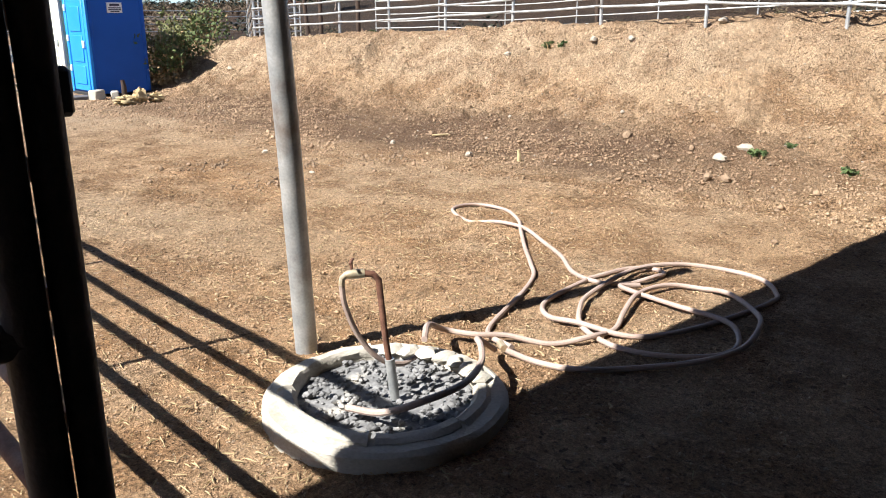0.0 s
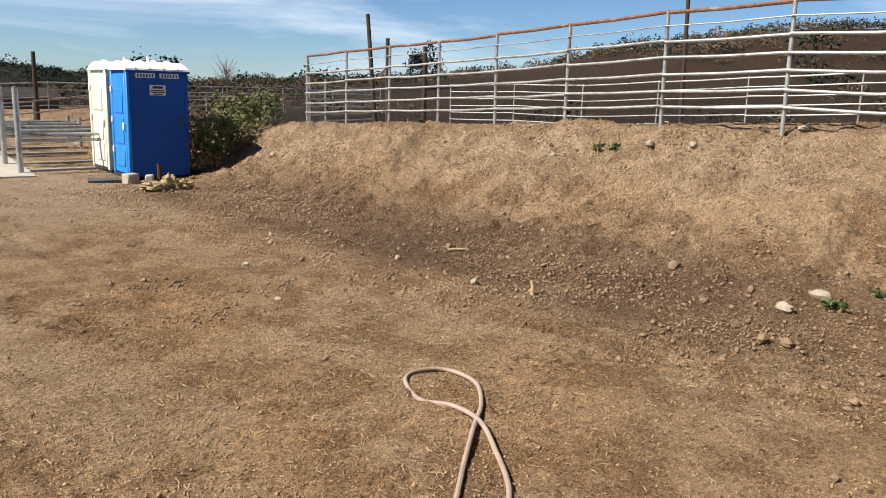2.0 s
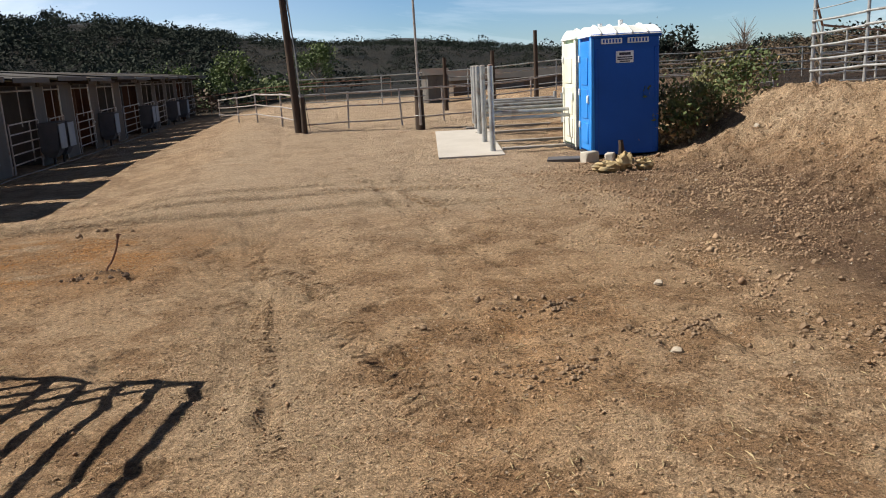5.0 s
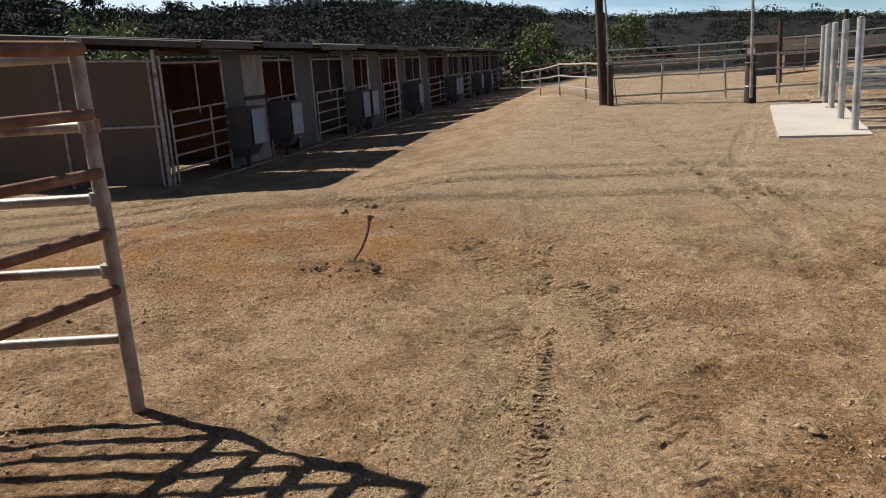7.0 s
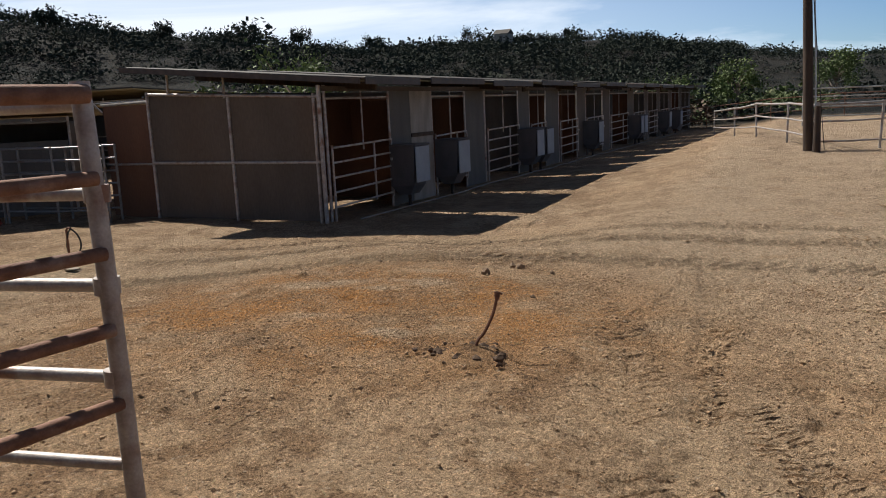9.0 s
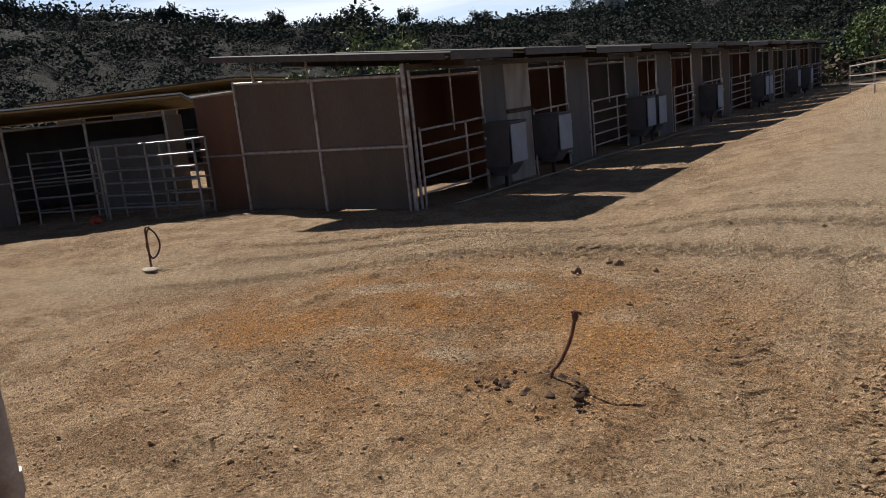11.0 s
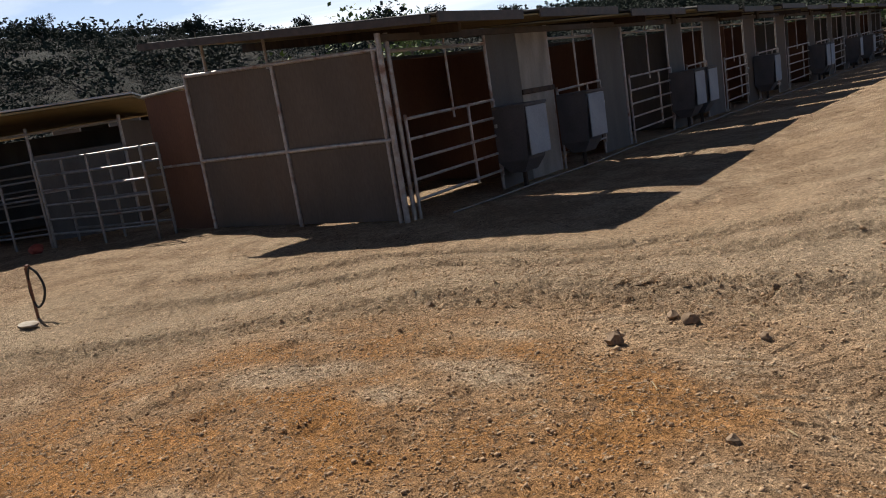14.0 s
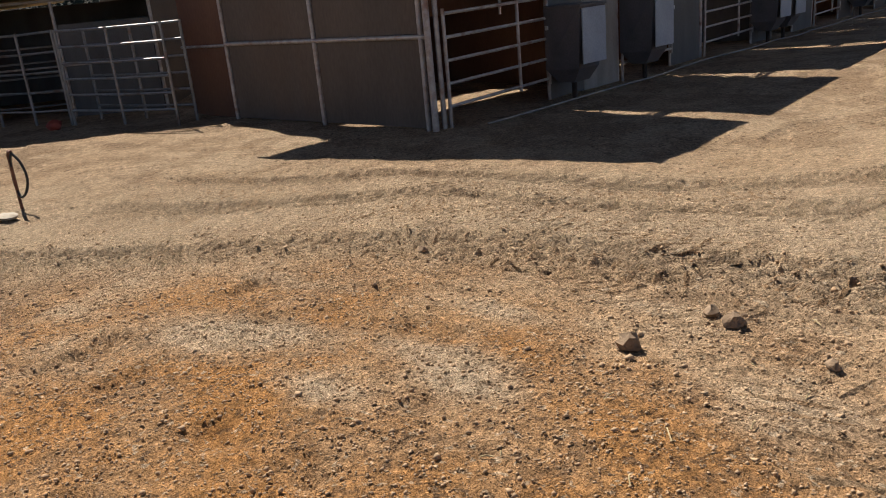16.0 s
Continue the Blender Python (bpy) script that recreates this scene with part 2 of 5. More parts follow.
CONC = mat("weathered concrete", (0.40, 0.37, 0.31), (0.50, 0.46, 0.39), 7, 0.9, 0, 0.5, 70, (0.30, 0.26, 0.20))
SLAB = mat("pale concrete slab", (0.40, 0.365, 0.32), (0.47, 0.435, 0.385), 1.5, 0.85, 0, 0.2, 60, (0.36, 0.31, 0.25))
GRAVEL = mat("crushed grey stone", (0.12, 0.12, 0.12), (0.26, 0.255, 0.25), 20, 0.9, 0, 0.4, 120, (0.45, 0.42, 0.37))
ROCK = mat("pale field stone", (0.30, 0.255, 0.195), (0.42, 0.36, 0.285), 9, 0.9, 0, 0.6, 60, (0.24, 0.19, 0.14))
CLOD = mat("dry earth clod", (0.21, 0.14, 0.085), (0.30, 0.21, 0.135), 9, 0.95, 0, 0.5, 70, jitter=0.2)
STRAW = mat("bleached straw", (0.42, 0.32, 0.165), (0.50, 0.40, 0.23), 20, 0.9, 0, 0.1, 90)
HOSE = mat("tan rubber hose", (0.35, 0.26, 0.215), (0.44, 0.34, 0.285), 6, 0.6, 0, 0.1, 90, (0.33, 0.24, 0.20))
IRON = mat("rusted iron", (0.13, 0.06, 0.04), (0.22, 0.11, 0.07), 25, 0.75, 0.2, 0.4, 140, (0.08, 0.05, 0.04))
BRASS = mat("old brass tap", (0.48, 0.38, 0.24), (0.60, 0.52, 0.38), 30, 0.45, 0.6, 0.1, 150)
BLUE = mat("blue moulded plastic", (0.0, 0.070, 0.36), (0.005, 0.085, 0.42), 1.5, 0.55, 0, 0.08, 120, (0.0, 0.06, 0.30))
BLUELIGHT = mat("light blue plastic", (0.02, 0.22, 0.66), (0.03, 0.26, 0.72), 1.5, 0.5, 0, 0.08, 120)
WHITEP = mat("white moulded plastic", (0.74, 0.76, 0.76), (0.80, 0.81, 0.80), 3, 0.5, 0, 0.08, 90, (0.62, 0.62, 0.58))
GREENP = mat("pale green plastic", (0.42, 0.60, 0.42), (0.50, 0.66, 0.48), 2, 0.5, 0, 0.08, 90, (0.38, 0.50, 0.36))
CREAMP = mat("cream plastic", (0.70, 0.70, 0.58), (0.76, 0.75, 0.64), 2, 0.5, 0, 0.08, 90, (0.60, 0.60, 0.48))
INK = mat("dark print", (0.03, 0.03, 0.05), (0.05, 0.05, 0.08), 9, 0.6, 0, 0)
BLACKW = mat("black rubber", (0.02, 0.02, 0.02), (0.035, 0.035, 0.035), 9, 0.7, 0, 0.1)
TIMBER = mat("dark creosoted timber", (0.035, 0.023, 0.017), (0.07, 0.046, 0.032), 5, 0.85, 0, 0.5, 60, (0.10, 0.07, 0.05), (3, 3, 0.3))
WIRE = mat("black cable", (0.02, 0.02, 0.02), (0.03, 0.03, 0.03), 9, 0.6, 0, 0)
TUB = mat("grey feeder plastic", (0.22, 0.245, 0.28), (0.30, 0.325, 0.36), 3, 0.6, 0, 0.1, 60, (0.32, 0.32, 0.32))
TUBDARK = mat("dark feeder board", (0.075, 0.07, 0.07), (0.11, 0.10, 0.10), 3, 0.8, 0, 0.1, 60)
SACK = mat("tawny sacking", (0.36, 0.265, 0.13), (0.46, 0.36, 0.20), 9, 0.9, 0, 0.5, 60, (0.50, 0.43, 0.31))
LEAF = mat("dusty green leaves", (0.055, 0.085, 0.025), (0.11, 0.14, 0.045), 1.5, 0.75, 0, 0, 9, (0.16, 0.15, 0.06), jitter=0.15)
LEAFDRY = mat("dry brown stalks", (0.24, 0.17, 0.08), (0.34, 0.25, 0.13), 2, 0.85, 0, 0, 20)
# leaf tones hold the shade of backlit shrubs and a little haze blue
SCRUB = mat("dark chaparral leaves", (0.021, 0.028, 0.022), (0.038, 0.046, 0.034), 0.05, 0.95, 0, 0, 0.6, (0.050, 0.046, 0.034), spec=0.1)
SCRUBDRY = mat("dry brown scrub", (0.085, 0.058, 0.036), (0.135, 0.096, 0.060), 0.05, 0.9, 0, 0, 0.6, (0.08, 0.075, 0.035))
LEAFBRIGHT = mat("sunlit green leaves", (0.07, 0.105, 0.025), (0.12, 0.16, 0.045), 0.6, 0.7, 0, 0, 5)
BARK = mat("grey bark", (0.16, 0.12, 0.09), (0.24, 0.19, 0.15), 6, 0.9, 0, 0.5, 40)
REDCLOTH = mat("faded red plastic", (0.30, 0.05, 0.03), (0.38, 0.08, 0.05), 6, 0.7, 0, 0.1, 60)


def ground_material():
    m = bpy.data.materials.new("dry sandy earth")
    m.use_nodes = True
    nodes, links = m.node_tree.nodes, m.node_tree.links
    b = nodes["Principled BSDF"]
    geo = nodes.new("ShaderNodeNewGeometry")

    def noi(s, d, w, rough=0.55):
        n = nodes.new("ShaderNodeTexNoise")
        n.noise_dimensions = "4D"
        n.inputs["W"].default_value, n.inputs["Scale"].default_value, n.inputs["Detail"].default_value, n.inputs["Roughness"].default_value = w, s, d, rough
        links.new(geo.outputs["Position"], n.inputs["Vector"])
        return n.outputs["Fac"]

    def rng(v, a, z, lo=0.0, hi=1.0):
        r = nodes.new("ShaderNodeMapRange")
        for k, val in (("From Min", a), ("From Max", z), ("To Min", lo), ("To Max", hi)):
            r.inputs[k].default_value = val
        links.new(v, r.inputs["Value"])
        return r.outputs["Result"]

    def mix(fac, a, z, blend="MIX"):
        x = nodes.new("ShaderNodeMix")
        x.data_type, x.blend_type = "RGBA", blend
        for sock, v in (("Factor", fac), ("A", a), ("B", z)):
            if isinstance(v, (tuple, float, int)):
                x.inputs[sock].default_value = (*v, 1) if isinstance(v, tuple) else v
            else:
                links.new(v, x.inputs[sock])
        return x.outputs["Result"]

    def op(kind, a, z):
        x = nodes.new("ShaderNodeMath")
        x.operation = kind
        for k, v in enumerate((a, z)):
            if isinstance(v, (float, int)):
                x.inputs[k].default_value = v
            else:
                links.new(v, x.inputs[k])
        return x.outputs[0]

    def layer(name):
        a = nodes.new("ShaderNodeAttribute")
        a.attribute_name = name
        return a.outputs["Fac"]

    coarse, mid, fine, pebble, lumps = noi(0.55, 6, 1), noi(3.2, 6, 2), noi(42, 4, 3, 0.75), noi(120, 3, 4, 0.75), noi(15, 3, 5, 0.6)
    col = mix(rng(coarse, 0.35, 0.65), (0.555, 0.366, 0.212), (0.585, 0.418, 0.266))
    crumb = rng(noi(1.9, 9, 2, 0.68), 0.47, 0.56)
    crumb = op("MULTIPLY", crumb, rng(layer("packed"), 0, 1, 1.0, 0.2))
    col = mix(op("MULTIPLY", crumb, 0.75), col, (0.335, 0.200, 0.106))
    col = mix(op("MULTIPLY", layer("packed"), 0.6), col, (0.535, 0.400, 0.262))
    col = mix(layer("pale"), col, (0.62, 0.475, 0.335))
    col = mix(rng(mid, 0.55, 0.72, 0, 0.5), col, (0.40, 0.245, 0.13))
    ochre = op("MULTIPLY", layer("ochre"), rng(noi(1.6, 6, 7), 0.34, 0.58))
    col = mix(ochre, col, (0.50, 0.245, 0.085))
    soil = op("MULTIPLY", layer("soil"), rng(noi(1.1, 6, 8), 0.25, 0.52, 0.35, 1.0))
    col = mix(soil, col, (0.205, 0.130, 0.082))
    chalk = op("MULTIPLY", rng(op("ADD", layer("chalk"), op("MULTIPLY", noi(7, 6, 9, 0.7), 1.1)), 0.75, 1.45), 0.7)
    col = mix(chalk, col, (0.64, 0.50, 0.35))
    # dark specks paint the tiny shadows between crumbs into the colour
    speck = op("MULTIPLY", rng(noi(48, 3, 6, 0.6), 0.53, 0.62), op("ADD", op("MULTIPLY", crumb, 0.55), 0.25))
    col = mix(speck, col, (0.125, 0.075, 0.042))
    clods = op("MULTIPLY", rng(noi(23, 2, 16, 0.5), 0.60, 0.64), rng(noi(1.4, 4, 17), 0.40, 0.58, 0.25, 0.9))
    col = mix(op("MULTIPLY", clods, rng(layer("packed"), 0, 1, 1.0, 0.3)), col, (0.165, 0.100, 0.058))
    chips = op("MULTIPLY", rng(noi(31, 2, 18, 0.5), 0.63, 0.67), 0.6)
    col = mix(chips, col, (0.66, 0.52, 0.37))
    col = mix(layer("damp"), col, (0.10, 0.065, 0.04))
    # scrub cover, its colour dimmed for backlit shade and blued for haze
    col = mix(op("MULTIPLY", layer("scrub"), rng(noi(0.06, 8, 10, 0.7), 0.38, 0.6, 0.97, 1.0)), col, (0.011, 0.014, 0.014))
    col = mix(op("MULTIPLY", layer("redhill"), rng(noi(0.05, 8, 12, 0.7), 0.30, 0.52)), col, (0.058, 0.038, 0.026))
    # bluish haze of distance, put into the far ridges' colour
    col = mix(layer("far_haze"), col, (0.058, 0.066, 0.075))
    col = mix(1.0, col, rng(noi(17, 5, 13, 0.8), 0.36, 0.64, 0.74, 1.18), "MULTIPLY")
    # scuffed hoof marks
    scuff = op("MULTIPLY", rng(noi(5.5, 4, 14, 0.62), 0.56, 0.62), rng(noi(0.9, 3, 15), 0.45, 0.6))
    col = mix(op("MULTIPLY", scuff, rng(layer("packed"), 0, 1, 0.55, 0.15)), col, (0.20, 0.125, 0.072))
    col = mix(1.0, col, rng(fine, 0.32, 0.68, 0.56, 1.38), "MULTIPLY")
    col = mix(1.0, col, rng(pebble, 0.32, 0.68, 0.58, 1.38), "MULTIPLY")
    links.new(col, b.inputs["Base Color"])
    b.inputs["Roughness"].default_value, b.inputs["Specular IOR Level"].default_value = 0.95, 0.15
    bp, bp2 = nodes.new("ShaderNodeBump"), nodes.new("ShaderNodeBump")
    bp.inputs["Strength"].default_value, bp.inputs["Distance"].default_value = 1.0, 0.075
    bp2.inputs["Strength"].default_value, bp2.inputs["Distance"].default_value = 1.0, 0.03
    bp0 = nodes.new("ShaderNodeBump")
    bp0.inputs["Strength"].default_value, bp0.inputs["Distance"].default_value = 1.0, 0.11
    links.new(lumps, bp0.inputs["Height"])
    links.new(bp0.outputs["Normal"], bp.inputs["Normal"])
    links.new(fine, bp.inputs["Height"])
    links.new(pebble, bp2.inputs["Height"])
    links.new(bp.outputs["Normal"], bp2.inputs["Normal"])
    links.new(bp2.outputs["Normal"], b.inputs["Normal"])
    return m


# ---- mesh helpers ----
class Geo:
    """Collects vertices and faces of one mesh."""

    def __init__(self):
        self.v, self.f = [], []

    def add(self, verts, faces):
        n = len(self.v)
        self.v += [tuple(p) for p in verts]
        self.f += [tuple(i + n for i in f) for f in faces]
        return self

    def box(self, lo, hi, c=0.004, m=None):
        """A box with chamfered edges, c wide; m turns it."""
        lo, hi = Vector(lo), Vector(hi)
        c = min(c, min(hi - lo) * 0.3)
        bm = bmesh.new()
        bmesh.ops.create_cube(bm, size=1, matrix=Matrix.Translation((lo + hi) / 2) @ Matrix.Diagonal((*(hi - lo), 1)))
        if c > 0:
            bmesh.ops.bevel(bm, geom=bm.edges[:], offset=c, segments=1, affect="EDGES")
        if m is not None:
            bm.transform(m)
        bm.verts.index_update()
        self.add([p.co[:] for p in bm.verts], [[p.index for p in f.verts] for f in bm.faces])
        bm.free()
        return self

    def tube(self, pts, r, seg=10, closed=False):
        """A round tube along points; r is one radius or one a point."""
        pts = [Vector(p) for p in pts]
        rs = r if isinstance(r, (list, tuple)) else [r] * len(pts)
        verts, faces, up = [], [], None
        n = len(pts)
        for i, p in enumerate(pts):
            d = (pts[(i + 1) % n] - pts[i - 1]) if closed or 0 < i < n - 1 else (pts[1] - pts[0] if i == 0 else pts[-1] - pts[-2])
            d.normalize()
            if up is None:
                up = d.orthogonal().normalized()
            up = (up - d * up.dot(d)).normalized()
            side = d.cross(up)
            verts += [p + (up * math.cos(k * 2 * math.pi / seg) + side * math.sin(k * 2 * math.pi / seg)) * rs[i] for k in range(seg)]
        for i in range(n if closed else n - 1):
            j = (i + 1) % n
            faces += [(i * seg + k, i * seg + (k + 1) % seg, j * seg + (k + 1) % seg, j * seg + k) for k in range(seg)]
        if not closed:
            faces += [tuple(range(seg))[::-1], tuple((n - 1) * seg + k for k in range(seg))]
        return self.add(verts, faces)

    def lump(self, c, size, seed, rough=0.3, rings=5, seg=8, flat=1.0):
        """A rough stone."""
        rng = random.Random(seed)
        verts = [(c[0], c[1], c[2] + size[2])]
        for i in range(1, rings):
            a = math.pi * i / rings
            for k in range(seg):
                b, q = 2 * math.pi * (k + 0.5 * (i % 2)) / seg, 1 - rough * rng.random()
                verts.append((c[0] + size[0] * math.sin(a) * math.cos(b) * q, c[1] + size[1] * math.sin(a) * math.sin(b) * q, c[2] + size[2] * math.cos(a) * q * flat))
        verts.append((c[0], c[1], c[2] - size[2] * flat))
        faces = [(0, 1 + k, 1 + (k + 1) % seg) for k in range(seg)]
        for i in range(rings - 2):
            o = 1 + i * seg
            faces += [(o + k, o + seg + k, o + seg + (k + 1) % seg, o + (k + 1) % seg) for k in range(seg)]
        o, last = 1 + (rings - 2) * seg, len(verts) - 1
        faces += [(o + k, last, o + (k + 1) % seg) for k in range(seg)]
        return self.add(verts, faces)

    def mesh(self, name, material, smooth=True):
        me = bpy.data.meshes.new(name)
        me.from_pydata(self.v, [], self.f)
        me.materials.append(material)
        if smooth:
            me.polygons.foreach_set("use_smooth", [True] * len(me.polygons))
            me.set_sharp_from_angle(angle=radians(38))
        me.update()
        return me


def thing(name, at, label, category, group="", turn=0.0, kind=""):
    ob = new(name)
    ob.matrix_basis = pose(*at, 0, 0, turn)
    ob.empty_display_size = 0.1
    return tagged(ob, label, category, group, kind)


def part(name, geo, material, parent, label="", smooth=True):
    ob = new(name, geo.mesh(name, material, smooth))
    ob.parent = parent
    return tagged(ob, label)


def single(name, geo, material, at, label, category, group="", turn=0.0, kind="", smooth=True):
    ob = new(name, geo.mesh(name, material, smooth))
    ob.matrix_basis = pose(*at, 0, 0, turn)
    return tagged(ob, label, category, group, kind)


def spline(pts, n=8, closed=False):
    """Catmull-Rom through points."""
    p = [Vector(q) for q in pts]
    p = [p[-1], *p, p[0], p[1]] if closed else [2 * p[0] - p[1], *p, 2 * p[-1] - p[-2]]
    out = []
    for i in range(1, len(p) - 2):
        a, b, c, d = p[i - 1:i + 3]
        out += [0.5 * (2 * b + (c - a) * t + (2 * a - 5 * b + 4 * c - d) * t * t + (3 * b - a - 3 * c + d) * t ** 3) for t in (k / n for k in range(n))]
    return out if closed else out + [p[-2]]


# ---- the ground, one sheet to the horizon ----
def axis_steps(lo, hi, fine, reach, growth):
    mid = list(np.arange(lo, hi + fine / 2, fine))
    a, b, s = [], [], fine
    while (not b) or b[-1] < reach:
        s = min(s * growth, 160)
        b.append((b[-1] if b else mid[-1]) + s)
        a.append((a[-1] if a else mid[0]) - s)
    return np.array(a[::-1] + mid + b)


gx, gy = axis_steps(-7.5, 8.6, 0.042, 2600, 1.045), axis_steps(-4.2, 9.4, 0.042, 2600, 1.045)
GX, GY = np.meshgrid(gx, gy)
GZ = land(GX, GY) + relief(GX, GY)
# a damp hollow round the bent standpipe
hollow = np.hypot(GX + 2.32, GY - 4.78)
GZ += 0.05 * np.exp(-(hollow / 0.16) ** 2) - 0.02 * np.exp(-((hollow - 0.33) / 0.1) ** 2)
nx, ny = len(gx), len(gy)
idx = np.arange(nx * ny).reshape(ny, nx)
quads = np.stack([idx[:-1, :-1], idx[:-1, 1:], idx[1:, 1:], idx[1:, :-1]], -1).reshape(-1, 4)
gm = bpy.data.meshes.new("ground")
gm.vertices.add(nx * ny)
gm.vertices.foreach_set("co", np.stack([GX, GY, GZ], -1).astype(np.float32).ravel())
gm.loops.add(quads.size)
gm.loops.foreach_set("vertex_index", quads.ravel().astype(np.int32))
gm.polygons.add(len(quads))
gm.polygons.foreach_set("loop_start", np.arange(0, quads.size, 4, dtype=np.int32))
gm.update(calc_edges=True)
gm.polygons.foreach_set("use_smooth", [True] * len(quads))
R0 = np.hypot(GX, GY)
AZ = np.degrees(np.arctan2(GX, GY))
TOE = 4.35 + 0.07 * np.maximum(GY, 0)
# pale trodden patches: centre, half widths, strength
CHALK = ((-4.62, 6.30, .42, .17, 1.1), (-4.35, 6.48, .3, .1, .8), (-3.68, 6.60, .3, .12, 1.1), (-3.45, 6.46, .22, .1, .9), (-3.84, 6.20, .22, .09, .9), (-3.76, 6.98, .3, .09, .8),
         (-3.3, 7.27, .25, .08, .7), (-2.63, 6.83, .28, .2, .8), (-3.08, 5.06, .26, .13, 1.1), (-3.9, 5.3, .3, .1, .6), (-4.9, 6.9, .5, .1, .6), (-5.6, 6.2, .3, .1, .6), (-2.7, 5.6, .35, .1, .5))
LAYERS = {
    # coloured fill where horses stand, and by the stalls
    "ochre": np.clip(np.exp(-(((GX + 3.9) / 2.5) ** 2 + ((GY - 5.7) / 1.55) ** 2) ** 2) * 1.1 + 0.25 * np.exp(-(((GX - 0.3) / 1.8) ** 2 + ((GY + 1.2) / 1.4) ** 2))
                     + 0.3 * np.exp(-(((GX + 2.3) / 1.3) ** 2 + ((GY + 1.2) / 1.4) ** 2)) + 0.35 * np.exp(-(((GX - 0.9) / 0.8) ** 2 + ((GY - 2.2) / 1.2) ** 2)), 0, 1),
    # freshly turned soil at the foot of the bank
    "soil": step(TOE - 1.7, TOE - 0.6, GX + 0.5 * vnoise(GX * 0.8, GY * 0.8, 7)) * step(TOE + 2.0, TOE + 0.7, GX) * step(10.5, 8.5, GY) * step(-4.5, -0.5, GY),
    "chalk": np.clip(sum(k * np.exp(-(((GX - cx) / w) ** 2 + ((GY - cy) / d) ** 2)) for cx, cy, w, d, k in CHALK) + 0.5 * step(9.2, 7.4, GX) * step(6.2, 7.2, GX), 0, 1),
    "damp": np.clip(0.85 * np.exp(-(np.hypot((GX + 2.33) * 1.1, GY - 4.8) / 0.22) ** 4) * (0.6 + vnoise(GX * 9, GY * 9, 3)), 0, 1),
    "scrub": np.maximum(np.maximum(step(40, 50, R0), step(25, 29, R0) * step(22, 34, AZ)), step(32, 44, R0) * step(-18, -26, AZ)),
    "redhill": 1.0 * step(25, 29, R0) * step(16, 30, AZ) * step(150, 110, AZ),
    # smooth driven lanes
    "packed": np.clip(np.maximum(step(1.7, 0.9, np.abs(np.hypot(GX + 2.0, GY + 3.4) - 12.2 - 0.5 * vnoise(GX * 0.6, GY * 0.6, 14))) * step(1.5, 3.5, GY) * step(4, 1, GX) * step(-14, -10, GX),
                                 0.75 * step(0.75, 0.3, np.abs(GX + 0.55 + 0.1 * GY + 0.4 * vnoise(GX * 0.7, GY * 0.7, 15))) * step(-1.5, 0.5, GY)), 0, 1) * (0.65 + 0.7 * vnoise(GX * 1.6, GY * 1.6, 16)),
    # paler ground up the yard
    "pale": 0.7 * step(3.5, 10.5, GY + 1.5 * vnoise(GX * 0.4, GY * 0.4, 23)) * step(TOE, TOE - 2.2, GX) * (0.35 + 0.65 * step(-4.5, -1.0, GX)),
    # painted haze, stronger with range
    "far_haze": 0.75 * step(300, 600, R0),
}
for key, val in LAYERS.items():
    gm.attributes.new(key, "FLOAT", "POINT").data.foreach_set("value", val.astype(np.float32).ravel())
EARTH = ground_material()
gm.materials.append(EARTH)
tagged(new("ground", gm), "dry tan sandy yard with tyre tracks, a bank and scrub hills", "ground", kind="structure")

# ---- pipe fences ----
def ground_z(x, y):
    return float(land(np.array([float(x)]), np.array([float(y)]))[0])


def fence_line(name, pts, rails, height, label, rail_r=0.021, post_r=0.027, post_mat=None, rail_mat=None, top_mat=None, lean=0.0, group="pipe fences", sink=0.25):
    """Posts at pts and rails from post to post at heights above the ground; the last rail is the top rail."""
    rng = random.Random(len(pts) * 7 + int(pts[0][0] * 10))
    base = (pts[0][0], pts[0][1], ground_z(*pts[0]))
    f = thing(name, base, label, "fence", group)
    loc = [Vector((x - base[0], y - base[1], ground_z(x, y) - base[2])) for x, y in pts]
    tops = []
    for p in loc:
        tilt = Vector((rng.uniform(-1, 1) * lean, rng.uniform(-1, 1) * lean, 0))
        tops.append(tilt)
        part("post", Geo().tube([p - Vector((0, 0, sink)), p + tilt + Vector((0, 0, height))], post_r, 9), post_mat or GALV, f)
    for i in range(len(loc) - 1):
        for k, h in enumerate(rails):
            top = k == len(rails) - 1
            a = loc[i] + tops[i] * (h / height) + Vector((0, 0, h + rng.uniform(-.012, .012)))
            b = loc[i + 1] + tops[i + 1] * (h / height) + Vector((0, 0, h + rng.uniform(-.012, .012)))
            mid = (a + b) / 2 - Vector((0, 0, 0.012))
            off = Vector((-0.035, 0, 0)) if not top else Vector((0, 0, 0))
            part("top_rail" if top else "rail", Geo().tube([a + off, mid + off, b + off], rail_r * (1.25 if top else 1.0) if h != 1.36 else 0.009, 8), (top_mat or rail_mat or GALV) if top else (rail_mat or GALV), f, "rust-red top rail" if top and top_mat else "")
    return f


FX = lambda y: float(np.interp(y, [-16, -8, 2, 5.8, 11.8], [5.9, 7.0, 8.05, 8.62, 8.75]))
bank_y = [11.1, 9.6, 8.15, 6.68, 5.12, 3.42, 1.56, -0.22, -2.15, -4.05, -6.0, -8.0, -10.0]
fence_line("arena_fence", [(FX(y), y) for y in bank_y], [0.27, 0.48, 0.71, 0.93, 1.15, 1.36, 1.54], 1.56,
           "grey galvanised pipe rail fence with rust-red top rail on the bank", top_mat=RUST, lean=0.015)
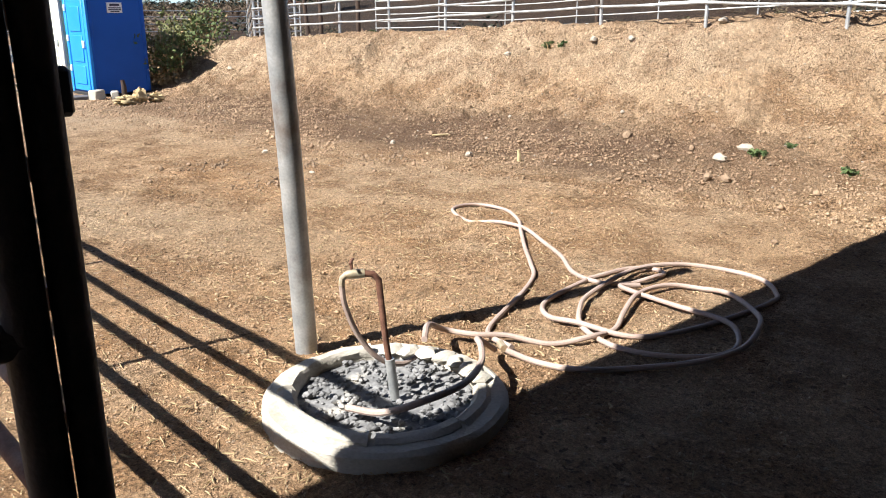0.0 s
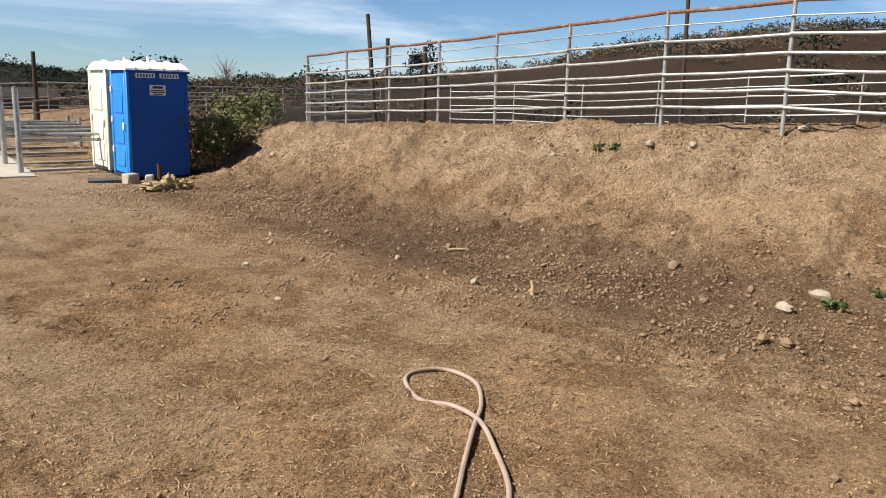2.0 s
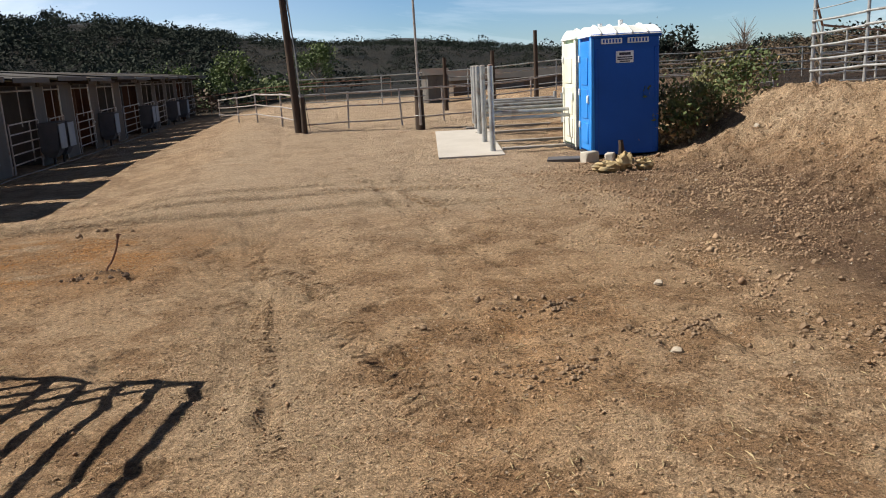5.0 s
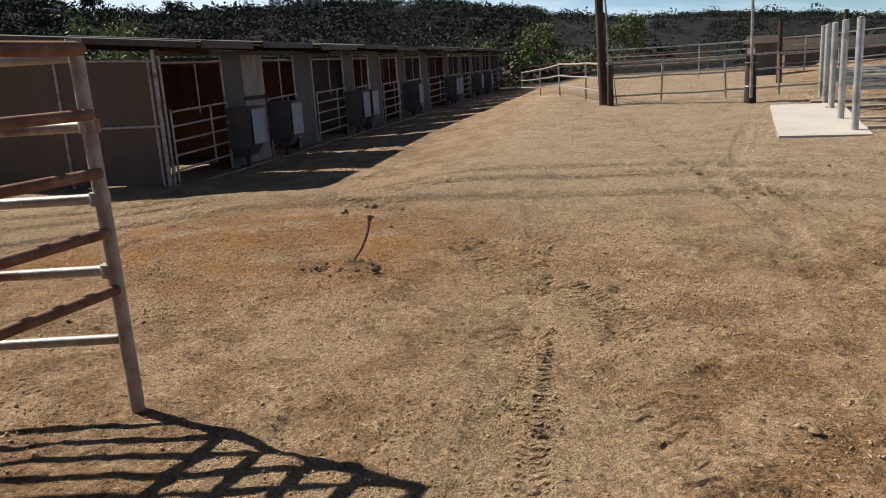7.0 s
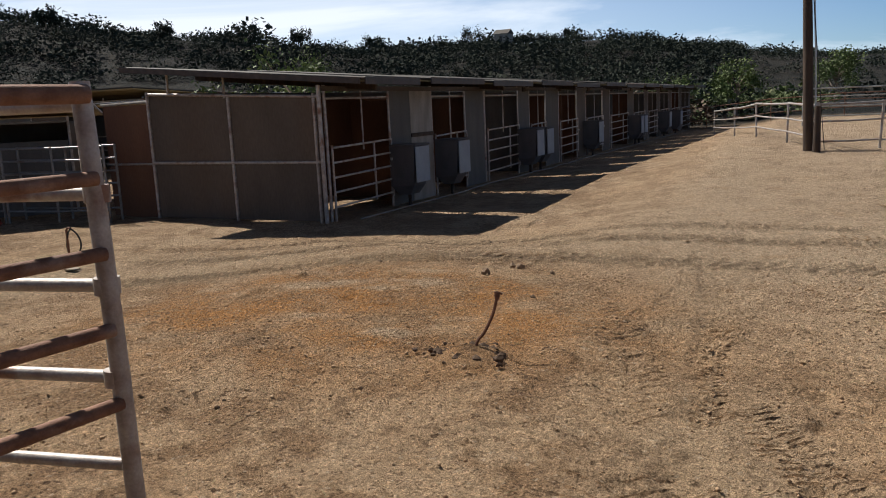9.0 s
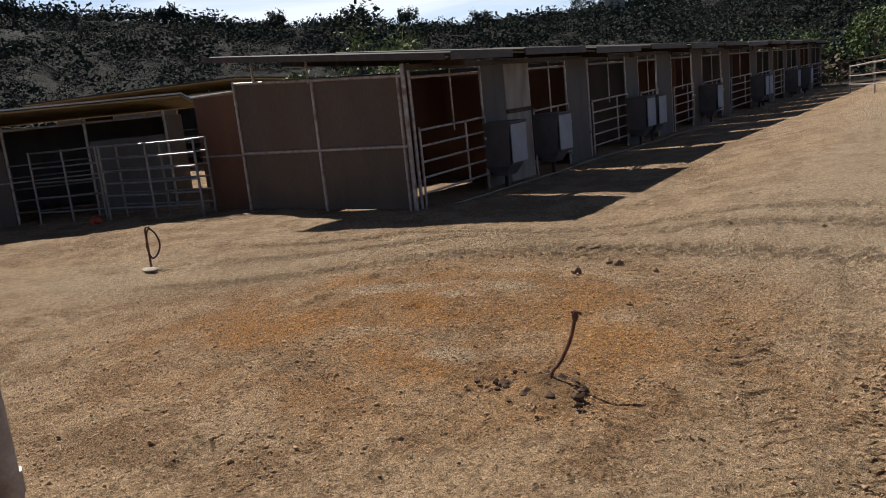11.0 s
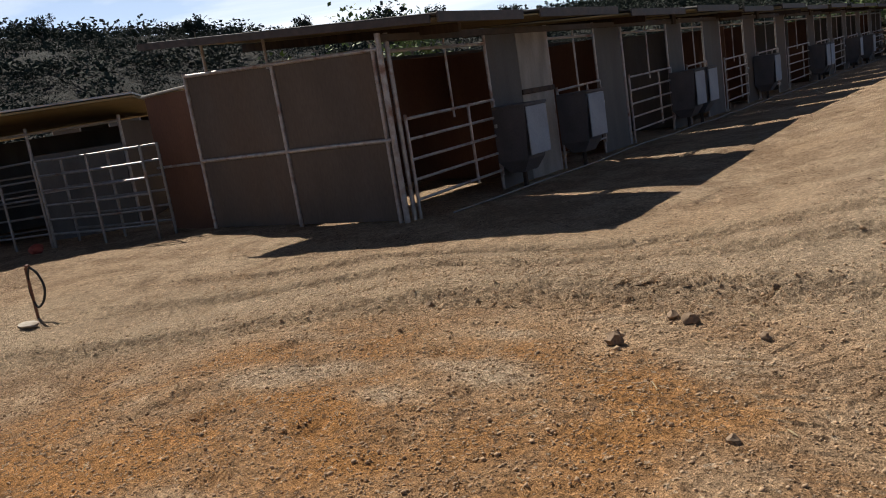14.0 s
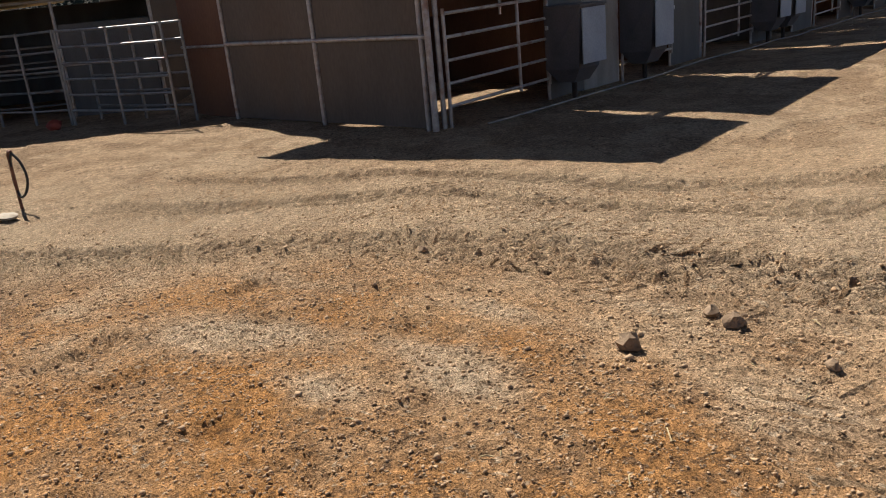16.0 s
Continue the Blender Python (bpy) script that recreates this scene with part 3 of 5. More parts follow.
fence_line("arena_fence", [(8.75, 11.1), (10.6, 13.6), (12.6, 15.6), (14.8, 17.4), (17.2, 18.8)], [0.27, 0.48, 0.71, 0.93, 1.15, 1.36, 1.54], 1.56,
           "grey pipe rail fence running back along the arena", top_mat=RUST, lean=0.015)
fence_line("round_pen_panels", [(19.5 + 0.3 * math.sin(k), 17 - 2.9 * k) for k in range(12)], [0.3, 0.55, 0.8, 1.05, 1.3, 1.55], 1.6,
           "grey steel pipe corral panels across the arena", rail_r=0.018, post_r=0.022, lean=0.03)
fence_line("far_pipe_fence", [(-0.75, 19.6), (0.45, 20.0), (2.0, 20.1), (3.35, 20.9), (4.9, 21.6), (6.4, 22.4), (8.6, 23.0), (10.8, 23.4), (13.0, 23.6), (15.4, 23.4)], [0.18, 0.62, 0.98], 1.02,
           "worn grey pipe fence beyond the wash rack", lean=0.06, rail_mat=PIPE, post_mat=PIPE)
fence_line("far_pipe_fence", [(-0.75, 19.6), (-1.5, 22.6), (-2.5, 26.0), (-3.6, 30.5), (-5.0, 36.0)], [0.3, 0.62, 0.98], 1.02,
           "worn grey pipe fence along the lane", lean=0.05, rail_mat=PIPE, post_mat=PIPE)
fence_line("low_rail_fence", [(-9.5, 44), (-6.5, 44.6), (-3.4, 45), (0, 45.5), (4, 46)], [0.4, 0.8, 1.1], 1.15, "low rusty pipe fence at the end of the lane", rail_mat=RUST, post_mat=RUST)
fence_line("paddock_fence", [(-1.5 + 4.0 * k, 33 + 1.0 * math.sin(k)) for k in range(9)], [0.35, 0.7, 1.05, 1.35], 1.4, "pale pipe fence round the far paddock", lean=0.05)

# ---- timber poles ----
def timber_pole(at, h, r, label, lean=(0, 0), r2=None):
    z = ground_z(*at)
    pts = [(lean[0] * k * h, lean[1] * k * h, -0.3 + k * (h + 0.3)) for k in (0, 0.25, 0.5, 0.75, 1)]
    r2 = r2 or r * 0.7
    return single("timber_post" if h < 4 else "utility_pole", Geo().tube(pts, [r + (r2 - r) * k / 4 for k in range(5)], 12), TIMBER, (*at, z), label, "pole")


up = thing("utility_pole", (-0.9, 19.4, ground_z(-0.9, 19.4)), "tall dark creosoted timber utility pole with a crossarm", "pole")
part("pole", Geo().tube([(0, 0, -.3), (-0.10, 0, 2.4), (-0.24, 0, 5.9)], [0.115, 0.10, 0.075], 12), TIMBER, up)
part("crossarm", Geo().box((-0.95, -0.05, 5.25), (0.5, 0.05, 5.37), 0.01), TIMBER, up)
for k in (-0.85, -0.45, 0.35):
    part("insulator", Geo().tube([(k, 0, 5.37), (k, 0, 5.44), (k, 0, 5.50)], [0.03, 0.045, 0.02], 8), WHITEP, up)
part("conduit", Geo().tube([(0.13, -0.09, -.1), (0.06, -0.09, 2.2), (-0.12, -0.06, 5.2)], 0.02, 6), GALV, up)
part("guy_wire", Geo().tube([(-0.22, 0.02, 5.2), (0.30, -0.35, 0.05)], 0.008, 5), WIRE, up)
mast = thing("antenna_mast", (2.28, 18.2, ground_z(2.28, 18.2)), "thin grey mast strapped to a short dark timber post", "mast")
part("post", Geo().tube([(0, 0, -.3), (0, 0, 0.45), (0.0, 0, 1.0)], [0.14, 0.12, 0.11], 12), TIMBER, mast)
part("mast", Geo().tube([(0.0, -0.13, 0.1), (-0.03, -0.13, 3.5), (-0.22, -0.13, 8.5)], [0.035, 0.03, 0.02], 9), PIPE, mast)
for k in (0.35, 0.85):
    part("strap", Geo().tube([(0.13 * math.cos(a), -0.02 + 0.15 * math.sin(a), k) for a in [i * math.pi / 8 for i in range(16)]], 0.008, 5, True), GALV, mast)
for (px, py), h, lean in (((7.05, 24.0), 2.5, (0, 0)), ((5.55, 24.0), 2.0, (0.0, 0)), ((4.3, 26.5), 1.9, (0, 0)), ((-0.75, 19.1), 0.95, (0, 0))):
    timber_pole((px, py), h, 0.09, "weathered dark timber post standing in dry earth", lean)
for (px, py), h, lean in (((14.0, 14.85), 3.5, (0, 0.13)), ((14.0, 14.3), 2.75, (0, 0.02)), ((14.0, 12.7), 2.5, (0, 0)), ((22.0, 8.8), 6.5, (0.0, 0.02))):
    timber_pole((px, py), h, 0.075, "leaning dark timber pole behind the arena fence", lean, 0.06)
for k, (a, b) in enumerate((((-30, 60, 16), (60, 14, 9.4)), ((-30, 61, 15.6), (60, 14.5, 9.2)), ((-20, 62, 17), (62, 12, 10.2)))):
    a, b = Vector(a), Vector(b)
    single("power_line", Geo().tube([a + (b - a) * t - Vector((0, 0, 3.0 * t * (1 - t))) for t in [i / 24 for i in range(25)]], 0.016, 5), WIRE, (0, 0, 0), "thin black overhead power line", "cable", "overhead lines")

# ---- the open pipe gate, its hinge post and the roofed porch over the start ----
GP = (-2.50, 2.40)
gate = thing("pipe_gate", (*GP, gz(*GP)), "open rusty pipe gate with its end post standing in the earth", "gate")
part("end_post", Geo().tube([(0, 0, -.02), (-0.012, 0.005, 0.8), (-0.028, 0.0, 1.60)], 0.031, 12), PIPE, gate, "worn grey end post")
hinge = Vector((-0.82, -5.50, 0))
for h, m in ((1.56, RUST), (1.30, RUST), (1.06, RUST), (0.81, RUST), (0.56, RUST)):
    a, b = Vector((0, .012 * h - .02, h)), hinge + Vector((0, 0, h + 0.02))
    part("rail", Geo().tube([a, (a + b) / 2 + Vector((0, 0, -0.012)), b], 0.024 if h < 1.5 else 0.03, 10), m, gate)
part("brace", Geo().tube([(-0.26, -1.55, .54), (-0.26, -1.55, 1.57)], 0.018, 8), RUST, gate)
part("brace", Geo().tube([(-0.55, -3.3, .54), (-0.55, -3.3, 1.57)], 0.018, 8), RUST, gate)
panel_b = thing("corral_panel", (GP[0] - 0.03, GP[1], gz(*GP)), "galvanised pipe panel clamped to the gate's end post", "fence panel")
way = Vector((-0.975, -0.22, 0)) * 2.6
for h in (1.53, 1.25, 0.95, 0.64, 0.33):
    part("rail", Geo().tube([(-.01, .012 * h, h), way * 0.5 + Vector((0, 0, h)), way + Vector((0, 0, h))], 0.023, 10), PIPE, panel_b)
part("end_post", Geo().tube([way + Vector((0, 0, -.3)), way + Vector((0, 0, 1.58))], 0.027, 10), GALV, panel_b)
for h in (1.25, 0.95, 0.64):
    part("clamp", Geo().tube([(0, .012 * h, h - 0.028), (0, .013 * h, h + .028)], 0.042, 10), PIPE, panel_b)

porch = thing("porch_roof", (-3.0, -2.6, 0), "dark open-fronted barn roof on steel posts over shaded earth", "barn")
edge = lambda x: -2.79 - 0.185 * x        # line of the eave
Z0 = 2.75
# roof inferred from its shadow edge; reaches farther east, unseen, to deepen the shade
corners = [(-9.0, edge(-9.0) + .1), (5.5, edge(5.5)), (5.5, -9.0), (-9.0, -9.0)]
roofg = Geo().add([(x + 3.0, y + 2.6, Z0 + dz) for dz in (0, 0.09) for x, y in corners], [(3, 2, 1, 0), (4, 5, 6, 7), (0, 1, 5, 4), (1, 2, 6, 5), (2, 3, 7, 6), (3, 0, 4, 7)])
part("roof", roofg, ROOFTIN, porch, smooth=False)
for px, py, h in ((-3.334, -3.225, Z0), (-9.0, -1.6, Z0), (4.9, -4.0, Z0), (-8.8, -8.8, Z0)):
    part("post", Geo().tube([(px + 3, py + 2.6, -.3), (px + 3, py + 2.6, h + .02)], 0.031, 12), DARKPIPE, porch)
part("latch_post", Geo().tube([(-.400, -.60, -.3), (-.400, -.60, 1.75)], 0.038, 12), DARKPIPE, porch)
# unseen walls, added to keep sky light out of the porch shade
part("back_wall", Geo().box((-6.0, -5.0, -.2), (8.4, -4.9, Z0 + .02)), BOARD, porch)
part("side_wall", Geo().box((8.2, -4.9, -.2), (8.3, -1.2, Z0 + .02)), BOARD, porch)
part("side_wall", Geo().box((-3.4, -4.9, -.2), (-3.3, -.2, Z0 + .02)), BOARD, porch)
part("gate_stub", Geo().tube([(-.40, -.60, 1.07), (-1.2, -.2, 1.07)], 0.037, 10), DARKPIPE, porch)
part("gate_stub", Geo().tube([(-.40, -.60, .5), (-1.2, -.2, .5)], 0.037, 10), DARKPIPE, porch)
part("hinge_block", Geo().box((-.335, -.64, 1.43), (-.285, -.60, 1.51), 0.008), DARKPIPE, porch)

# ---- galvanised roof pole beside the concrete ring ----
single("steel_pole", Geo().tube([(0, 0, -.3), (-.09, -.04, 1.0), (-.27, -.12, 2.95)], 0.054, 16), GALV, (-1.52, -1.78, gz(-1.52, -1.78)), "tall grey galvanised steel pole set in the ground", "pole")

# ---- concrete ring with crushed stone and a standpipe ----
RC = Vector((-1.73, -2.48, gz(-1.73, -2.48) - 0.02))
ring = thing("concrete_ring", tuple(RC), "cracked round concrete well ring filled with grey crushed stone", "concrete ring")


ring.scale = (1.12, 1.12, .72)


def ring_segment(a0, a1, r0, r1, z0, z1, seed):
    rng, n, g = random.Random(seed), max(4, int((a1 - a0) / 0.14)), Geo()
    verts, faces = [], []
    for i in range(n + 1):
        a = a0 + (a1 - a0) * i / n
        j = [rng.uniform(-.006, .006) for _ in range(4)]
        c, s = math.cos(a), math.sin(a)
        for r, z in ((r0 + j[0], z0), (r1 + j[1], z0), (r1 + j[1], z1 - .02), (r1 - .018, z1 + j[2]), (r0 + .015, z1 + j[2]), (r0 + j[3], z1 - .02)):
            verts.append((r * c, r * s, z))
    for i in range(n):
        for k in range(6):
            faces.append((i * 6 + k, i * 6 + (k + 1) % 6, i * 6 + 6 + (k + 1) % 6, i * 6 + 6 + k))
    faces += [tuple(range(6))[::-1], tuple(n * 6 + k for k in range(6))]
    return g.add(verts, faces)


part("lower_ring", ring_segment(0, 2 * math.pi * 0.999, 0.335, 0.455, 0.0, 0.13, 1), CONC, ring)
for k, (a, b) in enumerate(((0.9, 2.3), (2.34, 3.72), (3.78, 4.6), (4.66, 5.5))):
    part("rim_piece", ring_segment(a, b, 0.33, 0.395, 0.115, 0.178 - 0.010 * k, k + 5), CONC, ring)
for k in range(7):
    a = -0.65 + k * 0.22
    part("broken_piece", Geo().lump((0.355 * math.cos(a), 0.355 * math.sin(a), 0.145), (0.075, 0.055, 0.035), 30 + k, 0.35, 4, 7), CONC, ring)
stones = Geo()
rng = random.Random(5)
for k in range(420):
    a, r = rng.uniform(0, 6.28), 0.325 * math.sqrt(rng.random())
    s = rng.uniform(0.010, 0.026)
    stones.lump((r * math.cos(a), r * math.sin(a), 0.098 + rng.uniform(-.01, .03)), (s, s * rng.uniform(.6, 1), s * rng.uniform(.5, .9)), k, 0.5, 3, 5)
tagged(part("crushed_stone", stones, GRAVEL, ring, smooth=False), kind="stuff")
part("stone_bed", Geo().tube([(0, 0, 0.02), (0, 0, 0.095)], 0.332, 24), GRAVEL, ring)
stand = thing("standpipe", (RC.x - 0.03, RC.y - 0.04, RC.z + 0.08), "rusty iron standpipe with a brass tap and short hose", "tap")
part("riser", Geo().tube([(0.02, -0.02, 0), (-0.005, 0.005, 0.28), (-0.02, 0.02, 0.52), (-0.035, 0.035, 0.545), (-0.065, 0.06, 0.55)], 0.0135, 10), IRON, stand)
part("sleeve", Geo().tube([(0.02, -0.02, 0), (0.006, -0.006, 0.18)], 0.021, 10), GALV, stand)
part("tap_body", Geo().tube([(-0.06, 0.058, 0.55), (-0.095, 0.088, 0.55), (-0.115, 0.103, 0.548)], [0.017, 0.021, 0.015], 10), BRASS, stand)
part("spout", Geo().tube([(-0.11, 0.10, 0.552), (-0.125, 0.115, 0.535), (-0.128, 0.118, 0.505)], 0.013, 9), BRASS, stand)
part("tap_handle", Geo().tube([(-0.098, 0.09, 0.565), (-0.098, 0.09, 0.60)], 0.006, 7).tube([(-0.125, 0.07, 0.60), (-0.098, 0.09, 0.604), (-0.07, 0.11, 0.60)], 0.006, 7), IRON, stand)
part("short_hose", Geo().tube(spline([(-0.128, 0.118, 0.51), (-0.12, 0.11, 0.42), (-0.07, 0.09, 0.28), (0.0, 0.05, 0.17), (0.10, 0.02, 0.115), (0.20, 0.02, 0.11)]), 0.0115, 8), HOSE, stand)

# ---- the long hose in loose loops ----
def on_ground(pts, lift=0.016):
    return [(x, y, gz(x, y) + lift + (h[0] if h else 0)) for x, y, *h in pts]


loop = [(-0.95, -2.60, .03), (-0.86, -2.41), (-0.74, -2.33), (-0.50, -2.27), (-0.23, -2.20), (0.10, -2.08), (0.31, -1.93), (0.62, -1.69), (0.96, -1.44, .012), (1.24, -1.24), (1.50, -0.95), (1.52, -0.67), (1.36, -0.57), (1.19, -0.62),
        (1.07, -0.88), (1.09, -1.14), (1.03, -1.42, .022), (0.83, -1.72), (0.61, -1.99), (0.34, -2.23), (0.26, -2.45), (0.36, -2.60), (0.52, -2.70, .02), (0.67, -2.70), (0.73, -2.61), (0.62, -2.47)]
coil = [(0.31, -2.37), (-0.09, -2.35), (-0.31, -2.39), (-0.43, -2.51), (-0.46, -2.70, .02), (-0.39, -2.97), (-0.18, -3.16), (0.25, -3.32), (0.56, -3.40), (0.74, -3.37), (0.93, -3.24), (1.04, -2.98), (0.91, -2.70), (0.55, -2.54, .02),
        (0.0, -2.53, .02), (-0.26, -2.60, .02), (-0.46, -2.73), (-0.58, -3.01), (-0.49, -3.30), (-0.31, -3.44), (-0.10, -3.42), (0.04, -3.30, .02), (0.14, -2.97, .02), (0.19, -2.63, .03), (0.32, -2.69, .02)]
lead = [(-0.98, -2.59, .02), (-0.95, -2.74), (-0.94, -2.95), (-0.74, -3.13), (-0.53, -3.38, .02), (-0.27, -3.49, .02), (0.07, -3.47, .02), (0.26, -3.39, .02), (0.49, -3.17, .02), (0.54, -2.99), (0.43, -2.82, .02), (0.14, -2.76, .03), (-0.15, -2.81, .02),
        (-0.34, -2.85), (-0.57, -2.83, .02), (-0.73, -2.69), (-0.83, -2.50, .02), (-0.95, -2.39, .04), (-1.03, -2.26, .05), (-1.22, -2.30, .15), (-1.40, -2.42, .17)]
tail = [(-1.98, -2.50, .10), (-1.95, -2.66, .11), (-1.85, -2.79, .15), (-1.66, -2.83, .17), (-1.44, -2.76, .17), (-1.30, -2.66, .18), (-1.18, -2.56, .14), (-1.02, -2.55, .03)]
hose = thing("garden_hose", (0, 0, 0), "long tan rubber hose lying in loose tangled loops", "hose")
for nm, pts in (("hose_loop", loop + coil[:1]), ("hose_coil", coil), ("hose_coil", lead), ("hose_end", tail)):
    part(nm, Geo().tube(spline(on_ground(pts), 7), 0.0145, 9), HOSE, hose)
part("coupling", Geo().tube(on_ground([(-0.97, -2.57, .02), (-0.93, -2.52, .02)]), 0.02, 9), BRASS, hose, "brass coupling")

# ---- portable toilets ----
def toilet(at, turn, side, door, trim, label):
    t = thing("portable_toilet", at, label, "portable toilet", "portable toilets", turn)
    w, d, h = 1.18, 1.20, 2.16
    for x0 in (-.02, w - .1):
        part("skid", Geo().box((x0, -.02, 0), (x0 + .12, d + .02, 0.09), 0.01), BLACKW, t, "black plastic skid")
    body = part("body", Geo().box((0.03, 0.03, 0.07), (w, d, h), 0.02), side, t)
    for x in (0.06, w - 0.09):
        part("corner_rib", Geo().box((x, 0.018, 0.12), (x + 0.05, 0.04, h - 0.25), 0.008), side, body)
    dr = part("door", Geo().box((-0.012, 0.20, 0.12), (0.032, d - 0.16, h - 0.1), 0.012), door, t, "moulded door with raised panels")
    for z0, z1 in ((0.25, 0.62), (0.70, 1.22), (1.30, 1.78)):
        part("panel", Geo().box((-0.03, 0.32, z0), (-0.008, d - 0.30, z1), 0.01), door, dr)
    part("latch", Geo().box((-0.05, 0.22, 0.98), (-0.01, 0.30, 1.12), 0.008), WHITEP, dr, "white latch")
    for y0 in (0.03, d - 0.13):
        part("door_post", Geo().box((-0.02, y0, 0.07), (0.05, y0 + 0.12, h), 0.015), door, t)
    for z in (0.5, 1.1, 1.7):
        part("hinge", Geo().box((-0.045, d - 0.17, z), (-0.015, d - 0.09, z + .12), 0.006), trim, t)
    # arched roof, higher along the middle
    n, verts, faces = 10, [], []
    for i in range(n + 1):
        y = -0.03 + (d + 0.06) * i / n
        z = h - 0.02 + 0.17 * (1 - abs(2 * i / n - 1) ** 1.6)
        verts += [(-0.03, y, z), (w + 0.03, y, z), (-0.03, y, h - 0.03), (w + 0.03, y, h - 0.03)]
    for i in range(n):
        a, b = i * 4, i * 4 + 4
        faces += [(a, b, b + 1, a + 1), (a + 2, a + 3, b + 3, b + 2), (a, a + 2, b + 2, b), (a + 1, b + 1, b + 3, a + 3)]
    faces += [(0, 1, 3, 2), (n * 4, n * 4 + 2, n * 4 + 3, n * 4 + 1)]
    rf = part("roof", Geo().add(verts, faces), WHITEP, t, "white translucent roof")
    for x in (0.15, 0.42, 0.69, 0.96):
        part("roof_rib", Geo().tube([(x, -0.03 + (d + .06) * i / n, h + 0.17 * (1 - abs(2 * i / n - 1) ** 1.6)) for i in range(n + 1)], 0.017, 8), WHITEP, rf)
    part("vent_pipe", Geo().tube([(w * .62, d * .85, h), (w * .62, d * .85, h + .27)], 0.045, 10), WHITEP, t)
    part("eave_band", Geo().box((-0.02, -0.015, h - 0.07), (w + .03, 0.05, h + 0.0), 0.01), side, t)
    for x0 in (0.16, 0.62):
        v = part("vent_grille", Geo().box((x0, -0.022, h - 0.17), (x0 + 0.36, 0.032, h - 0.08), 0.004), WHITEP, t, "white vent grille")
        for k in range(6):
            part("vent_slot", Geo().box((x0 + .025 + k * .055, -0.026, h - 0.155), (x0 + .055 + k * .055, -0.018, h - 0.095), 0.002), side, v)
    return t


POT = (4.45, 10.90)
blue = toilet((*POT, gz(*POT) - .01), -8, BLUE, BLUELIGHT, WHITEP, "bright blue portable toilet with a white ribbed roof")
sign = part("sign", Geo().box((0.42, -0.004, 1.66), (0.72, 0.032, 1.86), 0.003), WHITEP, blue, "white company sign with dark lettering bars")
for k, (a, b, z) in enumerate(((0.05, 0.25, .13), (0.02, 0.28, .085), (0.02, 0.28, .05), (0.06, 0.24, .015))):
    part("sign_bar", Geo().box((0.42 + a, -0.009, 1.66 + z), (0.42 + b, -0.003, 1.66 + z + (0.045 if k == 0 else .02)), 0.001), INK, sign)
back = Vector((math.sin(radians(8)), math.cos(radians(8)))) * 1.32
green = toilet((POT[0] + back.x - 0.02, POT[1] + back.y + 0.05, gz(5.0, 12.1) - .02), -5, GREENP, CREAMP, WHITEP, "pale green and cream portable toilet beside the blue one")
single("door_step", Geo().box((-.35, -.2, -.02), (.35, .2, .05), 0.012), TUBDARK, (3.98, 10.9, gz(3.98, 10.9)), "dark flat board lying before the toilets", "board", turn=-20)
for k, (x, y, s) in enumerate(((4.25, 10.5, .14), (4.6, 10.45, .11))):
    single("concrete_block", Geo().box((-s, -s * .7, -.02), (s, s * .7, s * 1.3), 0.02), CONC, (x, y, gz(x, y)), "weathered grey concrete block on the ground", "block", turn=20 + 40 * k)
for k, (x, y, sx_, sy_, sz) in enumerate(((4.05, 9.15, .26, .20, .11), (4.36, 9.15, .17, .15, .18), (4.66, 9.1, .2, .15, .12))):
    single("stuffed_sack", Geo().lump((0, 0, sz * .75), (sx_, sy_, sz), 60 + k, 0.5, 11, 16), SACK, (x, y, gz(x, y)), "crumpled tawny sack lying on the dirt", "sack", "sacks by the toilets")
single("timber_stump", Geo().tube([(0, 0, -.05), (0.01, 0, .2), (0, 0.02, .34)], [.06, .05, .04], 9), TIMBER, (4.8, 10.45, gz(4.8, 10.45)), "short dark stump beside the toilet", "stump")

# ---- wash rack: slab, posts and tie rails ----
sl = Geo().add([(1.92, 12.6, -.2), (3.2, 12.4, -.2), (3.8, 16.8, -.2), (2.5, 17.0, -.2), (1.92, 12.6, .028), (3.2, 12.4, .028), (3.8, 16.8, .20), (2.5, 17.0, .20)],
               [(3, 2, 1, 0), (4, 5, 6, 7), (0, 1, 5, 4), (1, 2, 6, 5), (2, 3, 7, 6), (3, 0, 4, 7)])
single("concrete_slab", sl, SLAB, (0, 0, 0), "pale flat concrete wash slab level with the dirt", "slab", smooth=False)
rack = thing("wash_rack", (3.08, 12.95, 0.06), "row of grey pipe posts with tie rails on a slab", "tie rack")
posts = [(0, 0), (.14, 1.45), (.34, 3.0), (.54, 4.4), (.76, 5.8)]
for x, y in posts:
    p = part("post", Geo().tube([(x, y, -.15), (x, y, 1.66)], 0.056, 14), GALV, rack)
    part("cap", Geo().tube([(x, y, 1.655), (x, y, 1.672), (x, y, 1.688)], [0.060, 0.056, 0.02], 14), PIPE, p)
for x, y in posts:
    for h in (0.62, 0.74):
        part("tie_rail", Geo().tube([(x, y, h), (x + 2.25, y - 0.12, h)], 0.036, 9), GALV, rack)
    part("short_post", Geo().tube([(x + 2.25, y - 0.12, -.1), (x + 2.25, y - 0.12, 0.9)], 0.05, 10), GALV, rack)
for y in (12.9, 14.2, 15.7, 17.0):
    single("timber_sill", Geo().box((-1.1, -.07, -.02), (1.1, .07, .05), 0.01), PALE, (4.45, y + .35, gz(4.45, y + .35)), "grey timber sill laid across the slab", "timber", "slab timbers", turn=-4)

# ---- the long stall barn ----
BX, BE, BD = -7.69, 11.05, 3.66
barn = thing("stall_barn", (BX, BE, -.29), "long low dark stall barn with plywood ends and sheet roof", "barn")
barn.scale = (1, 1.2, 1.07)
L = 29.6
